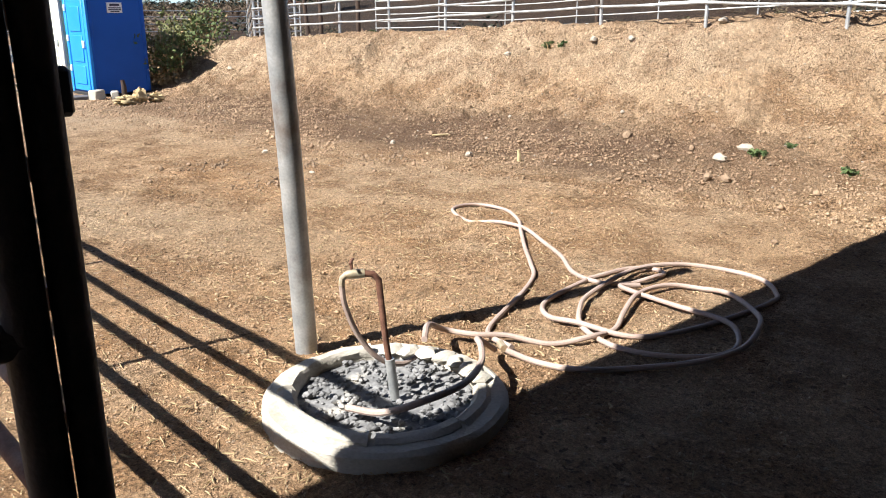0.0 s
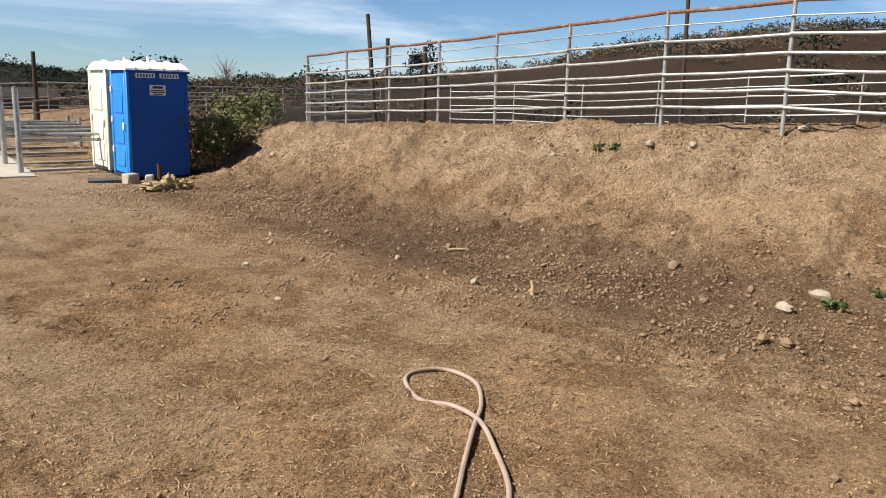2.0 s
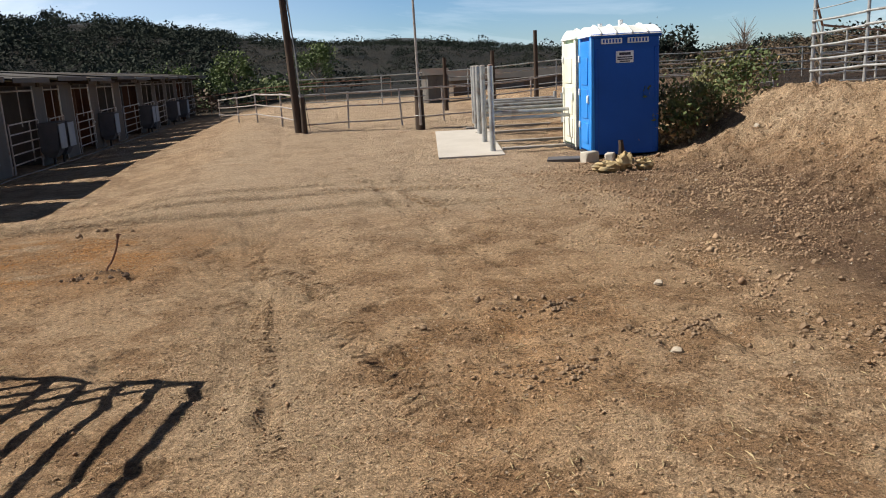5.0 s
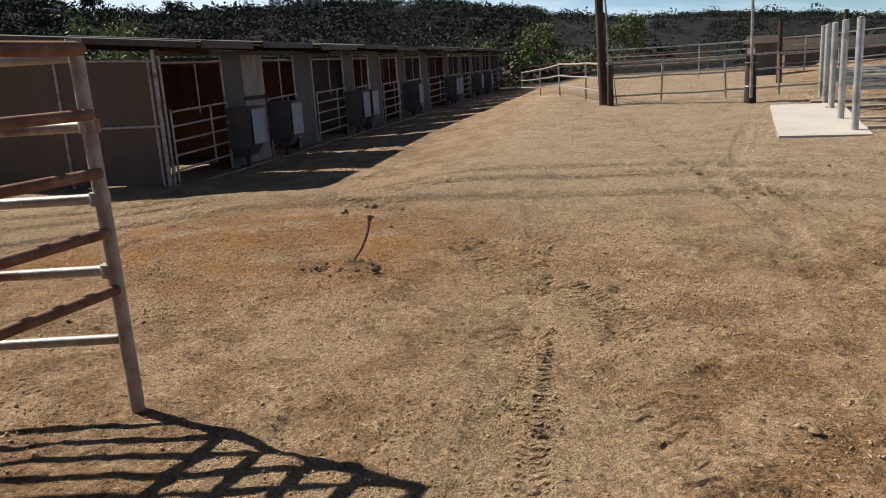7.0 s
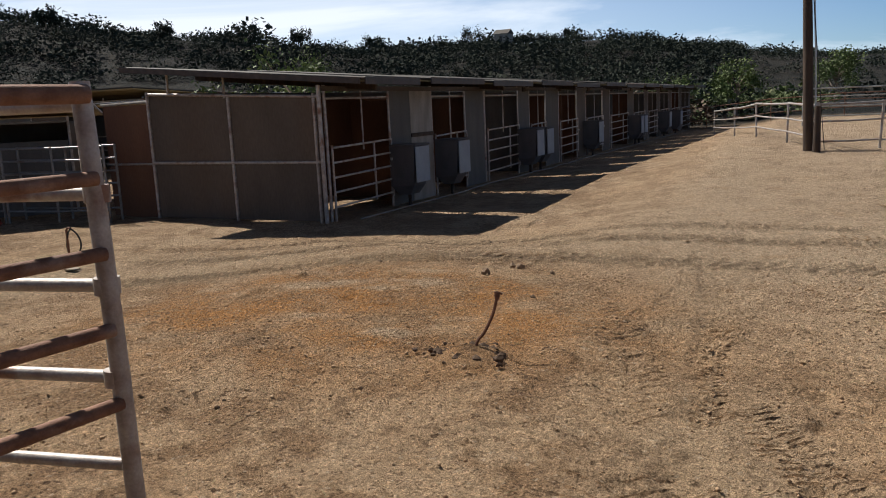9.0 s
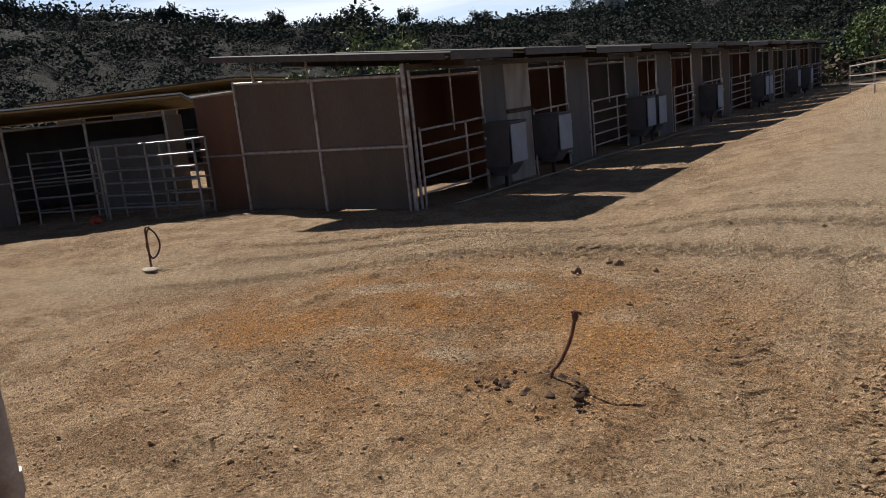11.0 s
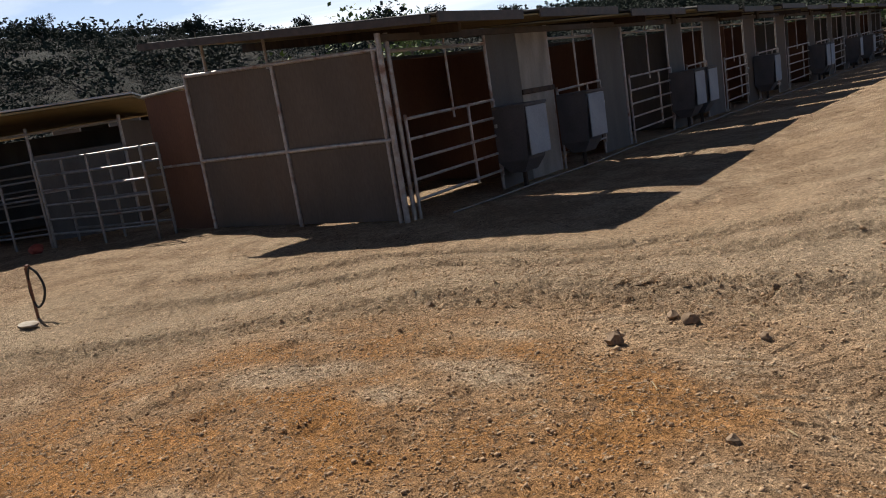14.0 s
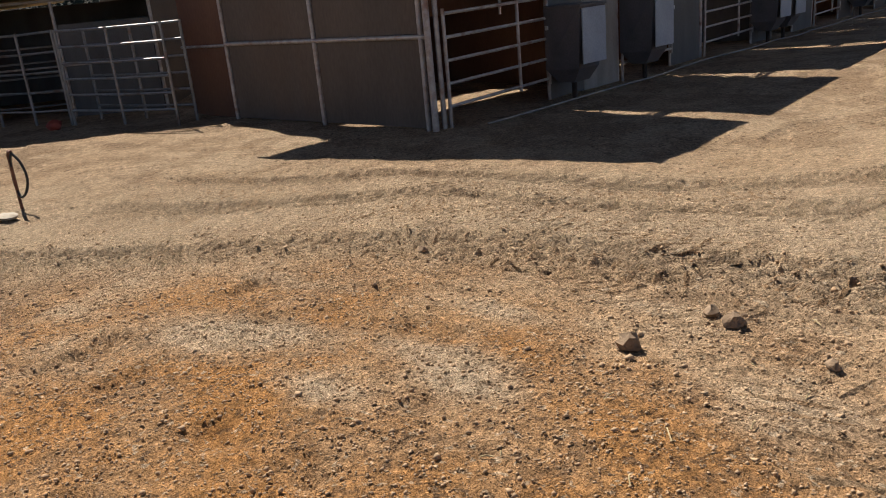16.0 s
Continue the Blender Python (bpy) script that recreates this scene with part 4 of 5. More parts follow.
# end wall: four plywood panels in a pipe frame
for i in range(2):
    for j in range(2):
        x0, x1 = -BD * (i + 1) / 2 + .03, -BD * i / 2 - .03
        z0, za, zb = (.04, .93, .93) if j == 0 else (.965, 1.895 - .0492 * x0, 1.895 - .0492 * x1)
        part("plywood_panel", Geo().add([(x, y, z) for y in (-.012, .012) for x, z in ((x0, z0), (x1, z0), (x1, zb), (x0, za))],
             [(0, 1, 2, 3), (7, 6, 5, 4), (4, 5, 1, 0), (5, 6, 2, 1), (6, 7, 3, 2), (7, 4, 0, 3)]), PLY, barn, smooth=False)
for x, h in ((0, 2.06), (-.10, 1.95), (-BD / 2, 1.97), (-BD, 2.12)):
    part("end_post", Geo().tube([(x, -.02, -.3), (x, -.02, h)], 0.026 if x else 0.032, 10), PIPE, barn)
for h0, h1 in ((1.90, 2.08), (.935, .955)):
    part("end_rail", Geo().tube([(0, -.022, h0), (-BD, -.022, h1)], 0.024, 10), PIPE, barn)
part("return_wall", Geo().box((-BD - 1.3, .10, -.05), (-BD - .04, .13, 1.93), 0.004), PLYRED, barn, "rust-brown return panel")
part("return_rail", Geo().tube([(-BD - 1.33, .09, 1.95), (-BD, .09, 1.97)], 0.022, 8), PALE, barn)
part("return_rail", Geo().tube([(-BD - 1.33, .085, .93), (-BD, .085, .93)], 0.018, 8), PIPE, barn)
part("back_wall", Geo().box((-BD - .02, .05, -.05), (-BD + .03, L, 2.1), 0.004), BOARD, barn)
part("far_wall", Geo().box((-BD, L - .03, -.05), (0, L, 2.0), 0.004), PLY, barn)
# bays: gates, boards and pillars along the front
bays = [("gate", .12, 1.75), ("board", 1.78, 2.42), ("pillar", 2.43, 3.17), ("gate", 3.2, 4.5), ("board", 4.52, 5.36), ("gate", 5.45, 7.2), ("board", 7.25, 7.9), ("gate", 7.92, 9.0), ("board", 9.02, 9.95),
        ("gate", 10.0, 11.5), ("board", 11.53, 12.3), ("gate", 12.32, 14.05), ("board", 14.08, 14.85), ("gate", 14.88, 17.2), ("board", 17.2, 18.0), ("gate", 18.0, 19.7), ("board", 19.7, 20.3), ("gate", 20.3, 21.9), ("board", 21.9, 22.5), ("gate", 22.5, 24.2), ("board", 24.2, 24.9), ("gate", 24.9, 26.6), ("board", 26.6, 27.2), ("gate", 27.2, 29.3)]
gates = []
part("front_beam", Geo().box((-.05, 0, 1.97), (.03, L, 2.05), 0.006), DARKPIPE, barn)
for kind, a, b in bays:
    if kind == "gate":
        gates.append((a, b))
        part("bay_post", Geo().tube([(0, a - .02, -.3), (0, a - .02, 2.06)], 0.026, 9), PIPE, barn)
        part("bay_post", Geo().tube([(0, b + .02, -.3), (0, b + .02, 2.06)], 0.022, 9), PIPE, barn)
        part("lintel", Geo().tube([(0, a, 1.87), (0, b, 1.87)], 0.02, 8), PIPE, barn)
        part("mullion", Geo().tube([(-.02, (a + b) / 2 + .1, 1.05), (-.02, (a + b) / 2 + .1, 2.02)], 0.014, 8), PIPE, barn)
    else:
        m = PALE if kind == "pillar" else (BOARD if a < 10 else PLY)
        part("front_board", Geo().box((-.02, a, .0), (.02, b, 1.97), 0.004), m, barn, "pale weathered board" if kind == "pillar" else "")
        if kind == "pillar":
            part("batten", Geo().box((.02, a - .02, 1.16), (.05, b + .02, 1.23), 0.006), TIMBER, barn)
for y, m in ((2.95, PLYRED), (5.32, PLYRED), (7.6, BOARD), (10.45, PLYRED), (12.6, PLYRED), (15.45, BOARD), (17.6, PLYRED), (20.1, BOARD), (22.2, PLY), (24.5, BOARD), (26.9, PLYRED)):
    part("partition", Geo().box((-BD + .05, y - .015, 0), (-.06, y + .015, 1.85), 0.004), m, barn)
part("inner_wall", Geo().box((-1.75, .1, 1.05), (-1.72, 4.6, 1.9), 0.004), PLYRED, barn, "rust-brown inner board")
# roof: gentle fall to the front, overhanging the end; sheet with lining
def sheet(x0, x1, back, front, z0, z1, th, waves=0.0, pitch=0.12):
    """A roof sheet from x0 to x1; back and front are its stretches of y along those two edges."""
    g, n = Geo(), max(2, int((back[1] - back[0]) / (pitch / 4))) if waves else 2
    verts, faces = [], []
    for i in range(n + 1):
        ya, yb = (e[0] + (e[1] - e[0]) * i / n for e in (back, front))
        w = waves * math.cos(ya * 2 * math.pi / pitch)
        verts += [(x0, ya, z0 + w + th), (x1, yb, z1 + w + th), (x0, ya, z0 + w), (x1, yb, z1 + w)]
    for i in range(n):
        a, b = i * 4, i * 4 + 4
        faces += [(a, a + 1, b + 1, b), (a + 2, b + 2, b + 3, a + 3), (a, b, b + 2, a + 2), (a + 1, a + 3, b + 3, b + 1)]
    faces += [(0, 2, 3, 1), (n * 4, n * 4 + 1, n * 4 + 3, n * 4 + 2)]
    return g.add(verts, faces)


RB, RF, RZB, RZF = -3.3, .82, 2.46, 2.10     # back and front edge of the roof, and their heights
cuts = [-.72] + [1.83 + 2.5 * k for k in range(11)] + [L + .4]
lift = random.Random(2)
for y0, y1 in zip(cuts, cuts[1:]):
    dz, fx = .03 * (cuts.index(y0) % 2) + lift.uniform(-.006, .006), RF + lift.uniform(-.05, .05)
    gap = .48 + lift.uniform(-.12, .1)
    f0 = -.02 if y0 < 0 else y0
    part("roof_sheet", sheet(RB, fx, (y0, y1 + .25), (f0, y1 - gap), RZB + dz, RZF + dz, .015, .012, .15), ROOFTIN, barn)
    part("roof_lining", sheet(RB + .05, fx - .04, (y0 + .02, y1 + .22), (f0 + .02, y1 - gap - .02), RZB - .045 + dz, RZF - .04 + dz, .02), SOFFIT, barn, "yellowed board lining")
    part("fascia", Geo().box((fx - .005, f0, RZF - .075 + dz), (fx + .02, y1 - gap, RZF + .032 + dz), 0.004), DARKPIPE, barn)
part("gable_fascia", Geo().add([(x, y, z + d) for d in (0, .075) for x, y, z in ((RB, -.75, RZB - .06), (RF - .03, -.05, RZF - .06), (RF - .03, -.025, RZF - .06), (RB, -.725, RZB - .06))],
     [(3, 2, 1, 0), (4, 5, 6, 7), (0, 1, 5, 4), (1, 2, 6, 5), (2, 3, 7, 6), (3, 0, 4, 7)]), DARKPIPE, barn, smooth=False)
for k in range(7):
    y = .6 + k * 4.6
    part("rafter", Geo().add([(x, yy, z) for z_ in (0, .1) for x, yy, z in ((RB + .1, y, 2.295 + z_), (.6, y, 1.96 + z_), (.6, y + .05, 1.96 + z_), (RB + .1, y + .05, 2.295 + z_))],
         [(3, 2, 1, 0), (4, 5, 6, 7), (0, 1, 5, 4), (1, 2, 6, 5), (2, 3, 7, 6), (3, 0, 4, 7)]), TIMBER, barn, smooth=False)
for k in range(7):
    part("roof_post", Geo().box((.0, 7.55 + k * 2.5 - .08, 1.95), (.06, 7.55 + k * 2.5 + .08, 2.2), 0.008), TIMBER, barn)
part("gable_strut", Geo().tube([(RB + .15, -.02, 2.05), (RB + .15, -.02, 2.41)], 0.02, 8), PIPE, barn)
part("gable_strut", Geo().tube([(-1.9, -.02, 1.95), (-1.9, -.02, 2.30)], 0.018, 8), PIPE, barn)


def stall_gate(y0, y1, label):
    y0, y1 = y0 * 1.2, y1 * 1.2
    w = y1 - y0 - .06
    g = thing("stall_gate", (BX + .05, BE + y0 + .03, -.27), label, "gate", "stall gates")
    for h in (.26, .50, .74, .98, 1.22):
        part("rail", Geo().tube([(0, 0, h - .03), (0, w, h + .01)], 0.0185, 8), PIPE, g)
    for y in (0, w * .68, w):
        part("upright", Geo().tube([(0.004, y, .2), (0.004, y, 1.24)], 0.02, 8), PIPE, g)
    part("latch", Geo().box((.0, w - .06, .85), (.05, w + .03, .9), .006), GALV, g)
    part("hinge_foot", Geo().tube([(0, 0, -.2), (0, 0, .22)], 0.02, 8), PIPE, g)
    return g


for a, b in gates:
    stall_gate(a, b, "pipe stall gate with five rails and a latch")


def feeder(y, pale):
    f = thing("stall_feeder", (BX + .04, BE + y * 1.2, -.03), "grey box feeder hung on the stall front" if pale else "dark board feeder hung on the stall front", "feeder", "stall feeders")
    f.scale = (1.1, 1.15, 1.4)
    part("bin", Geo().add([(0, 0, .1), (.40, .05, .1), (.40, .45, .1), (0, .5, .1), (0, 0, .62), (.46, 0, .62), (.46, .5, .62), (0, .5, .62), (.10, .1, -.02), (.3, .1, -.02), (.3, .4, -.02), (.10, .4, -.02)],
         [(4, 5, 6, 7), (0, 1, 5, 4), (1, 2, 6, 5), (2, 3, 7, 6), (3, 0, 4, 7), (8, 9, 1, 0), (9, 10, 2, 1), (10, 11, 3, 2), (11, 8, 0, 3), (11, 10, 9, 8)]), TUBDARK, f, smooth=False)
    part("front_panel", Geo().box((.465, .02, .14), (.48, .48, .60), 0.02), TUB if pale else TUBDARK, f, "pale grey plastic front")
    part("rim", Geo().box((-.0, -.01, .61), (.48, .51, .635), 0.006), TUBDARK, f)
    part("leg", Geo().tube([(.2, .25, -.28), (.2, .25, .0)], 0.03, 8), TIMBER, f)
    return f


for y in (1.68, 3.2, 7.1, 7.75, 12.0, 17.1, 17.65, 22.0, 24.4):
    feeder(y, True)
# pale tube laid in place of the dashes of sunlight on this ground
strip = random.Random(3)
single("baseboard_hose", Geo().tube(spline([(BX + .35 + .10 * strip.random(), BE + .4 + k * .95, gz(BX + .4, BE + .4 + k * .95) + .02) for k in range(34)], 5), 0.012, 6), PALE, (0, 0, 0), "pale strip standing in for sunlit dashes along the stall fronts", "hose")

# ---- second barn and pens ----
def low_barn(at, turn, w, d, h, label, roof_mat):
    b = thing("stall_barn", at, label, "barn", "low barns", turn)
    part("back_wall", Geo().box((0, d - .04, -.3), (w, d, h), .004), BOARD, b)
    part("side_wall", Geo().box((0, .1, -.3), (.04, d, h), .004), PLY, b)
    part("side_wall", Geo().box((w - .04, .1, -.3), (w, d, h), .004), PLY, b)
    n = max(2, int(w / 1.5))
    for k in range(n + 1):
        x = w * k / n
        part("post", Geo().tube([(x, 0, -.3), (x, 0, h + .1)], 0.028, 8), PIPE, b)
        if k < n:
            if k % 3 == 1:
                for r in range(5):
                    part("rail", Geo().tube([(x, -.02, .3 + r * .23), (x + w / n, -.02, .3 + r * .23)], .016, 6), DULLPIPE, b)
            else:
                part("front_panel", Geo().box((x + .04, -.01, -.1), (x + w / n - .04, .02, h - .12 - .25 * (k % 2)), .004), (PLY, BOARD, BOARD)[k % 3], b)
            part("mid_rail", Geo().tube([(x, -.025, .9), (x + w / n, -.025, .9)], .016, 6), PIPE, b)
    part("header", Geo().tube([(0, -.02, h), (w, -.02, h)], .022, 8), PALE, b)
    zz = [(-.5, -1.0, h + .30), (w + .5, -1.0, h + .30), (w + .5, d + .4, h + .12), (-.5, d + .4, h + .12)]
    for nm, m, dz, th in (("roof_sheet", roof_mat, .05, .03), ("roof_lining", SOFFIT, 0, .03)):
        part(nm, Geo().add([(x, y, z + dz + e) for e in (0, th) for x, y, z in zz], [(3, 2, 1, 0), (4, 5, 6, 7), (0, 1, 5, 4), (1, 2, 6, 5), (2, 3, 7, 6), (3, 0, 4, 7)]), m, b, smooth=False)
    return b


low_barn((-20.3, 5.0, -.35), 47, 9.0, 3.5, 1.9, "low stall barn with bleached sheet roof and yellowed eaves", ROOFLIGHT)
low_barn((-32.0, 8.8, -.35), 7, 8.0, 4.5, 2.0, "farther low stall barn with bleached sheet roof", ROOFLIGHT)
low_barn((-18.8, 17.0, -.35), 4, 5.6, 4.0, 2.0, "low grey stall shed behind the pipe pens", ROOFLIGHT)
low_barn((-31.0, 19.0, -.2), 6, 10, 4.0, 2.4, "grey stall shed beyond the pens", ROOFTIN)


def corral_panel(a, b, label, rails=6, h=1.38):
    za = gz(*a)
    base = (a[0], a[1], za)
    p = thing("corral_panel", base, label, "fence panel", "corral panels")
    d = Vector((b[0] - a[0], b[1] - a[1], gz(*b) - za))
    for k in range(rails):
        z = .22 + (h - .24) * k / (rails - 1)
        part("rail", Geo().tube([(0, 0, z), d * .5 + Vector((0, 0, z - .01)), d + Vector((0, 0, z))], .018, 8), DULLPIPE, p)
    for t in (0, .5, 1):
        part("upright", Geo().tube([d * t + Vector((0, 0, -.05)), d * t + Vector((0, 0, h))], .023, 8), DULLPIPE, p)
    return p


corral_panel((-14.0, 9.95), (-12.0, 10.5), "dull galvanised six-rail corral panel")
corral_panel((-12.1, 10.85), (-14.3, 10.5), "dull galvanised six-rail corral panel behind another")
corral_panel((-15.6, 9.5), (-14.1, 9.95), "galvanised corral panel before the low barn", 5)
single("feed_tub", Geo().lump((0, 0, .06), (.16, .12, .09), 77, 0.25, 6, 10), REDCLOTH, (-13.9, 9.6, gz(-13.9, 9.6)), "faded red rag bundle on the dirt", "rag")

# ---- bent standpipe in the yard, tap with hose loop ----
bp_ = thing("bent_standpipe", (-2.31, 4.8, gz(-2.31, 4.8)), "thin bent rusty standpipe with a small tap head", "tap")
part("riser", Geo().tube(spline([(0, 0, -.08), (0.005, 0.0, .06), (.05, .02, .13), (.10, .04, .24), (.125, .055, .345)], 6), 0.0095, 8), IRON, bp_)
part("tap_head", Geo().tube([(.123, .054, .33), (.126, .055, .355), (.127, .056, .375)], [.012, .018, .011], 9).tube([(.11, .05, .37), (.127, .056, .374), (.155, .065, .362)], .007, 7), IRON, bp_)
tp = thing("yard_tap", (-8.95, 7.22, gz(-8.95, 7.22)), "dark yard tap with a loop of hose hanging from it", "tap")
part("riser", Geo().tube([(0, 0, -.1), (0, 0, .45), (.03, 0, .48), (.08, 0, .48)], .014, 8), IRON, tp)
part("hose_loop", Geo().tube(spline([(.08, 0, .47), (.16, .02, .40), (.20, .03, .28), (.15, .02, .16), (.05, 0, .10), (-.02, 0, .22), (.02, 0, .40), (.07, 0, .46)], 6), .011, 7), BLACKW, tp)
single("flat_stone", Geo().lump((0, 0, .02), (.14, .09, .03), 8, .3, 5, 9), ROCK, (-8.65, 7.0, gz(-8.65, 7.0)), "small pale flat stone by the tap", "stone")

# ---- plants, stones and litter ----
def leaf_cloud(n, shape, size, seed, geo=None):
    """Many small leaf quads in a region; shape(rng) gives a place."""
    rng, g = random.Random(seed), geo or Geo()
    for _ in range(n):
        c = Vector(shape(rng))
        a, b = Vector((rng.gauss(0, 1), rng.gauss(0, 1), rng.gauss(0, 1))).normalized(), Vector((rng.gauss(0, 1), rng.gauss(0, 1), rng.gauss(0, .6))).normalized()
        s = size * rng.uniform(.6, 1.4)
        u, v = a * s, (b - a * a.dot(b)).normalized() * s * .55
        g.add([c - u, c + v, c + u, c - v], [(0, 1, 2, 3)])
    return g


def shrub(at, w, d, h, n, size, seed, label, dry=0.3, leafmat=LEAF):
    s = thing("shrub", (*at, gz(*at)), label, "shrub")
    rng = random.Random(seed)
    stems, heads = Geo(), []
    for k in range(max(5, int(14 * w))):
        x, y = rng.uniform(-.35, .35) * w, rng.uniform(-.35, .35) * d
        top = Vector((x * rng.uniform(1, 2.2), y * rng.uniform(1, 2.2), h * rng.uniform(.55, 1.0)))
        stems.tube([(x, y, -.05), Vector((x, y, 0)) * .4 + top * .5, top], [.012, .009, .004], 5)
        heads.append(top)
    part("stems", stems, LEAFDRY, s)

    def spot(r):
        t = r.choice(heads)
        return (t.x + r.gauss(0, .12) * w, t.y + r.gauss(0, .12) * d, max(.02, t.z * r.uniform(.35, 1.0) + r.gauss(0, .05) * h))
    part("leaves", leaf_cloud(n, spot, size, seed + 1), leafmat, s, smooth=False)
    if dry:
        part("dry_leaves", leaf_cloud(int(n * dry), lambda r: (r.gauss(-.15, .25) * w, r.gauss(-.3, .16) * d, abs(r.gauss(.3, .2)) * h), size * .9, seed + 2), LEAFDRY, s, smooth=False)
    return s


shrub((6.25, 11.3), 1.1, 1.1, 1.15, 1500, .045, 11, "tall dusty green weeds with dry stalks beside the toilet", .9)
shrub((7.1, 11.6), 1.2, 1.0, 1.05, 1500, .045, 12, "dusty green bush growing at the foot of the bank", .3)
shrub((7.9, 12.2), 1.0, 1.0, .9, 900, .045, 13, "low green bush below the arena fence", .3)
for k, (x, y, w) in enumerate(((7.39, 2.05, .22), (4.93, -2.0, .16), (5.58, -2.13, .12), (8.91, 7.38, .14), (4.87, -2.91, .14))):
    shrub((x, y), w, w, w * .55, 160, .028, 40 + k, "small green weed growing in dry soil", 0, LEAF)
for k, (x, y, s) in enumerate(((7.51, 1.41, .10), (7.48, 0.77, .09), (4.72, -1.64, .10), (5.16, -1.78, .11), (7.96, -0.43, .09), (5.94, 0.12, .05), (3.68, 2.25, .06), (8.44, 1.72, .06), (7.25, 2.84, .07), (8.67, 4.18, .06), (3.82, -1.84, .09), (3.92, -1.99, .08), (6.89, 9.73, .08), (2.2, 3.0, .05), (1.75, 1.7, .05), (3.44, 0.85, .07))):
    single("field_stone", Geo().lump((0, 0, s * .35), (s, s * .7, s * .6), 90 + k, .35, 5, 9), CLOD if k in (10, 11) else ROCK, (x, y, gz(x, y)), "rough tan stone half sunk in dry earth", "stone", "loose stones", turn=37 * k)
st_ = thing("cut_stump", (3.64, .29, gz(3.64, .29)), "small pale cut stump sticking out of the soil", "stump")
part("stub", Geo().tube([(0, 0, -.05), (.01, 0, .07), (.0, .01, .13)], [.025, .022, .016], 8), STRAW, st_)
part("stub", Geo().tube([(.03, .02, -.05), (.05, .02, .09)], [.018, .012], 7), STRAW, st_)
single("wood_scrap", Geo().box((-.12, -.02, .0), (.12, .02, .02), .004), STRAW, (4.5, 2.1, gz(4.5, 2.1)), "pale splinter of wood on the soil", "wood scrap", turn=-30)
for k, (x, y, s) in enumerate(((-3.15, 6.92, .06), (-2.95, 7.25, .05), (-3.05, 7.3, .045), (-2.6, 7.1, .035), (-2.45, 6.2, .03), (.78, 3.0, .04), (1.05, 2.9, .035), (.3, 2.45, .035), (-4.6, 7.5, .035))):
    single("dirt_clod", Geo().lump((0, 0, s * .3), (s, s * .8, s * .7), 140 + k, .45, 5, 8), CLOD, (x, y, gz(x, y)), "dark dry clod of earth", "clod", "loose clods", turn=50 * k)


def scatter(name, n, sampler, size, material, label, category, flat=.6, lift=.2):
    g, py = Geo(), random.Random(n)
    pts = np.array([sampler(py) for _ in range(n)])
    zs = land(pts[:, 0], pts[:, 1]) + relief(pts[:, 0], pts[:, 1])
    for k in range(n):
        s = size * math.exp(py.gauss(0, .5))
        g.lump((pts[k, 0], pts[k, 1], zs[k] + s * lift), (s, s * py.uniform(.6, 1), s * flat), k, .45, 3, 5)
    return single(name, g, material, (0, 0, 0), label, category, kind="stuff", smooth=False)


def crumbs(name, n, sampler, size, material, label):
    """Thousands of small angular lumps, each an eight-sided one."""
    g = np.random.default_rng(n)
    x, y = sampler(g, n)
    z = land(x, y) + relief(x, y)
    s = size * np.exp(g.normal(0, .42, n))
    base = np.array([(1, 0, 0), (-1, 0, 0), (0, 1, 0), (0, -1, 0), (0, 0, .8), (0, 0, -.6)])
    turn_ = g.uniform(0, 6.28, n)
    v = base[None] * g.uniform(.55, 1.2, (n, 6, 1)) + g.normal(0, .18, (n, 6, 3))
    c, sn = np.cos(turn_)[:, None], np.sin(turn_)[:, None]
    v = np.stack([v[..., 0] * c - v[..., 1] * sn, v[..., 0] * sn + v[..., 1] * c, v[..., 2]], -1) * s[:, None, None]
    v += np.stack([x, y, z + s * .25], -1)[:, None]
    f = np.array([(0, 2, 4), (2, 1, 4), (1, 3, 4), (3, 0, 4), (2, 0, 5), (1, 2, 5), (3, 1, 5), (0, 3, 5)])
    f = (f[None] + (np.arange(n) * 6)[:, None, None]).reshape(-1, 3)
    me = bpy.data.meshes.new(name)
    me.vertices.add(n * 6)
    me.vertices.foreach_set("co", v.astype(np.float32).ravel())
    me.loops.add(f.size)
    me.loops.foreach_set("vertex_index", f.astype(np.int32).ravel())
    me.polygons.add(len(f))
    me.polygons.foreach_set("loop_start", np.arange(0, f.size, 3, dtype=np.int32))
    me.update(calc_edges=True)
    me.materials.append(material)
    return tagged(new(name, me), label, "crumbs", kind="stuff")


def patchy(x0, x1, y0, y1, bias):
    def take(g, n):
        x, y = g.uniform(x0, x1, n * 4), g.uniform(y0, y1, n * 4)
        w = fbm(x * 1.3, y * 1.3, 3, 201) + bias + g.uniform(-.7, .7, n * 4)
        pick = np.argsort(-w)[:n]
        return x[pick], y[pick]
    return take


DAMP = mat("damp dark earth", (0.075, 0.045, 0.028), (0.12, 0.075, 0.045), 12, 0.9, 0, 0.4, 70)
SOILCRUMB = mat("turned earth crumbs", (0.25, 0.16, 0.098), (0.36, 0.25, 0.155), 0.8, 0.95, 0, 0.3, 60, (0.20, 0.125, 0.08))
CRUMB = mat("earth crumbs", (0.35, 0.225, 0.128), (0.42, 0.29, 0.175), 1.2, 0.95, 0, 0.3, 60, (0.30, 0.19, 0.11))
crumbs("earth_crumbs", 45000, patchy(-7.5, 4.2, -4.0, 9.4, 0), .0054, CRUMB, "crumbly dry earth strewn over the yard")
crumbs("bank_crumbs", 28000, patchy(2.6, 8.3, -5.5, 10.5, 0), .0115, SOILCRUMB, "crumbly dry earth on the bank")
crumbs("fine_gravel", 45000, lambda g, n: (g.normal(-3.6, 1.9, n), g.normal(5.9, 1.3, n)), .0038, CRUMB, "fine ochre gravel scattered near the stalls")
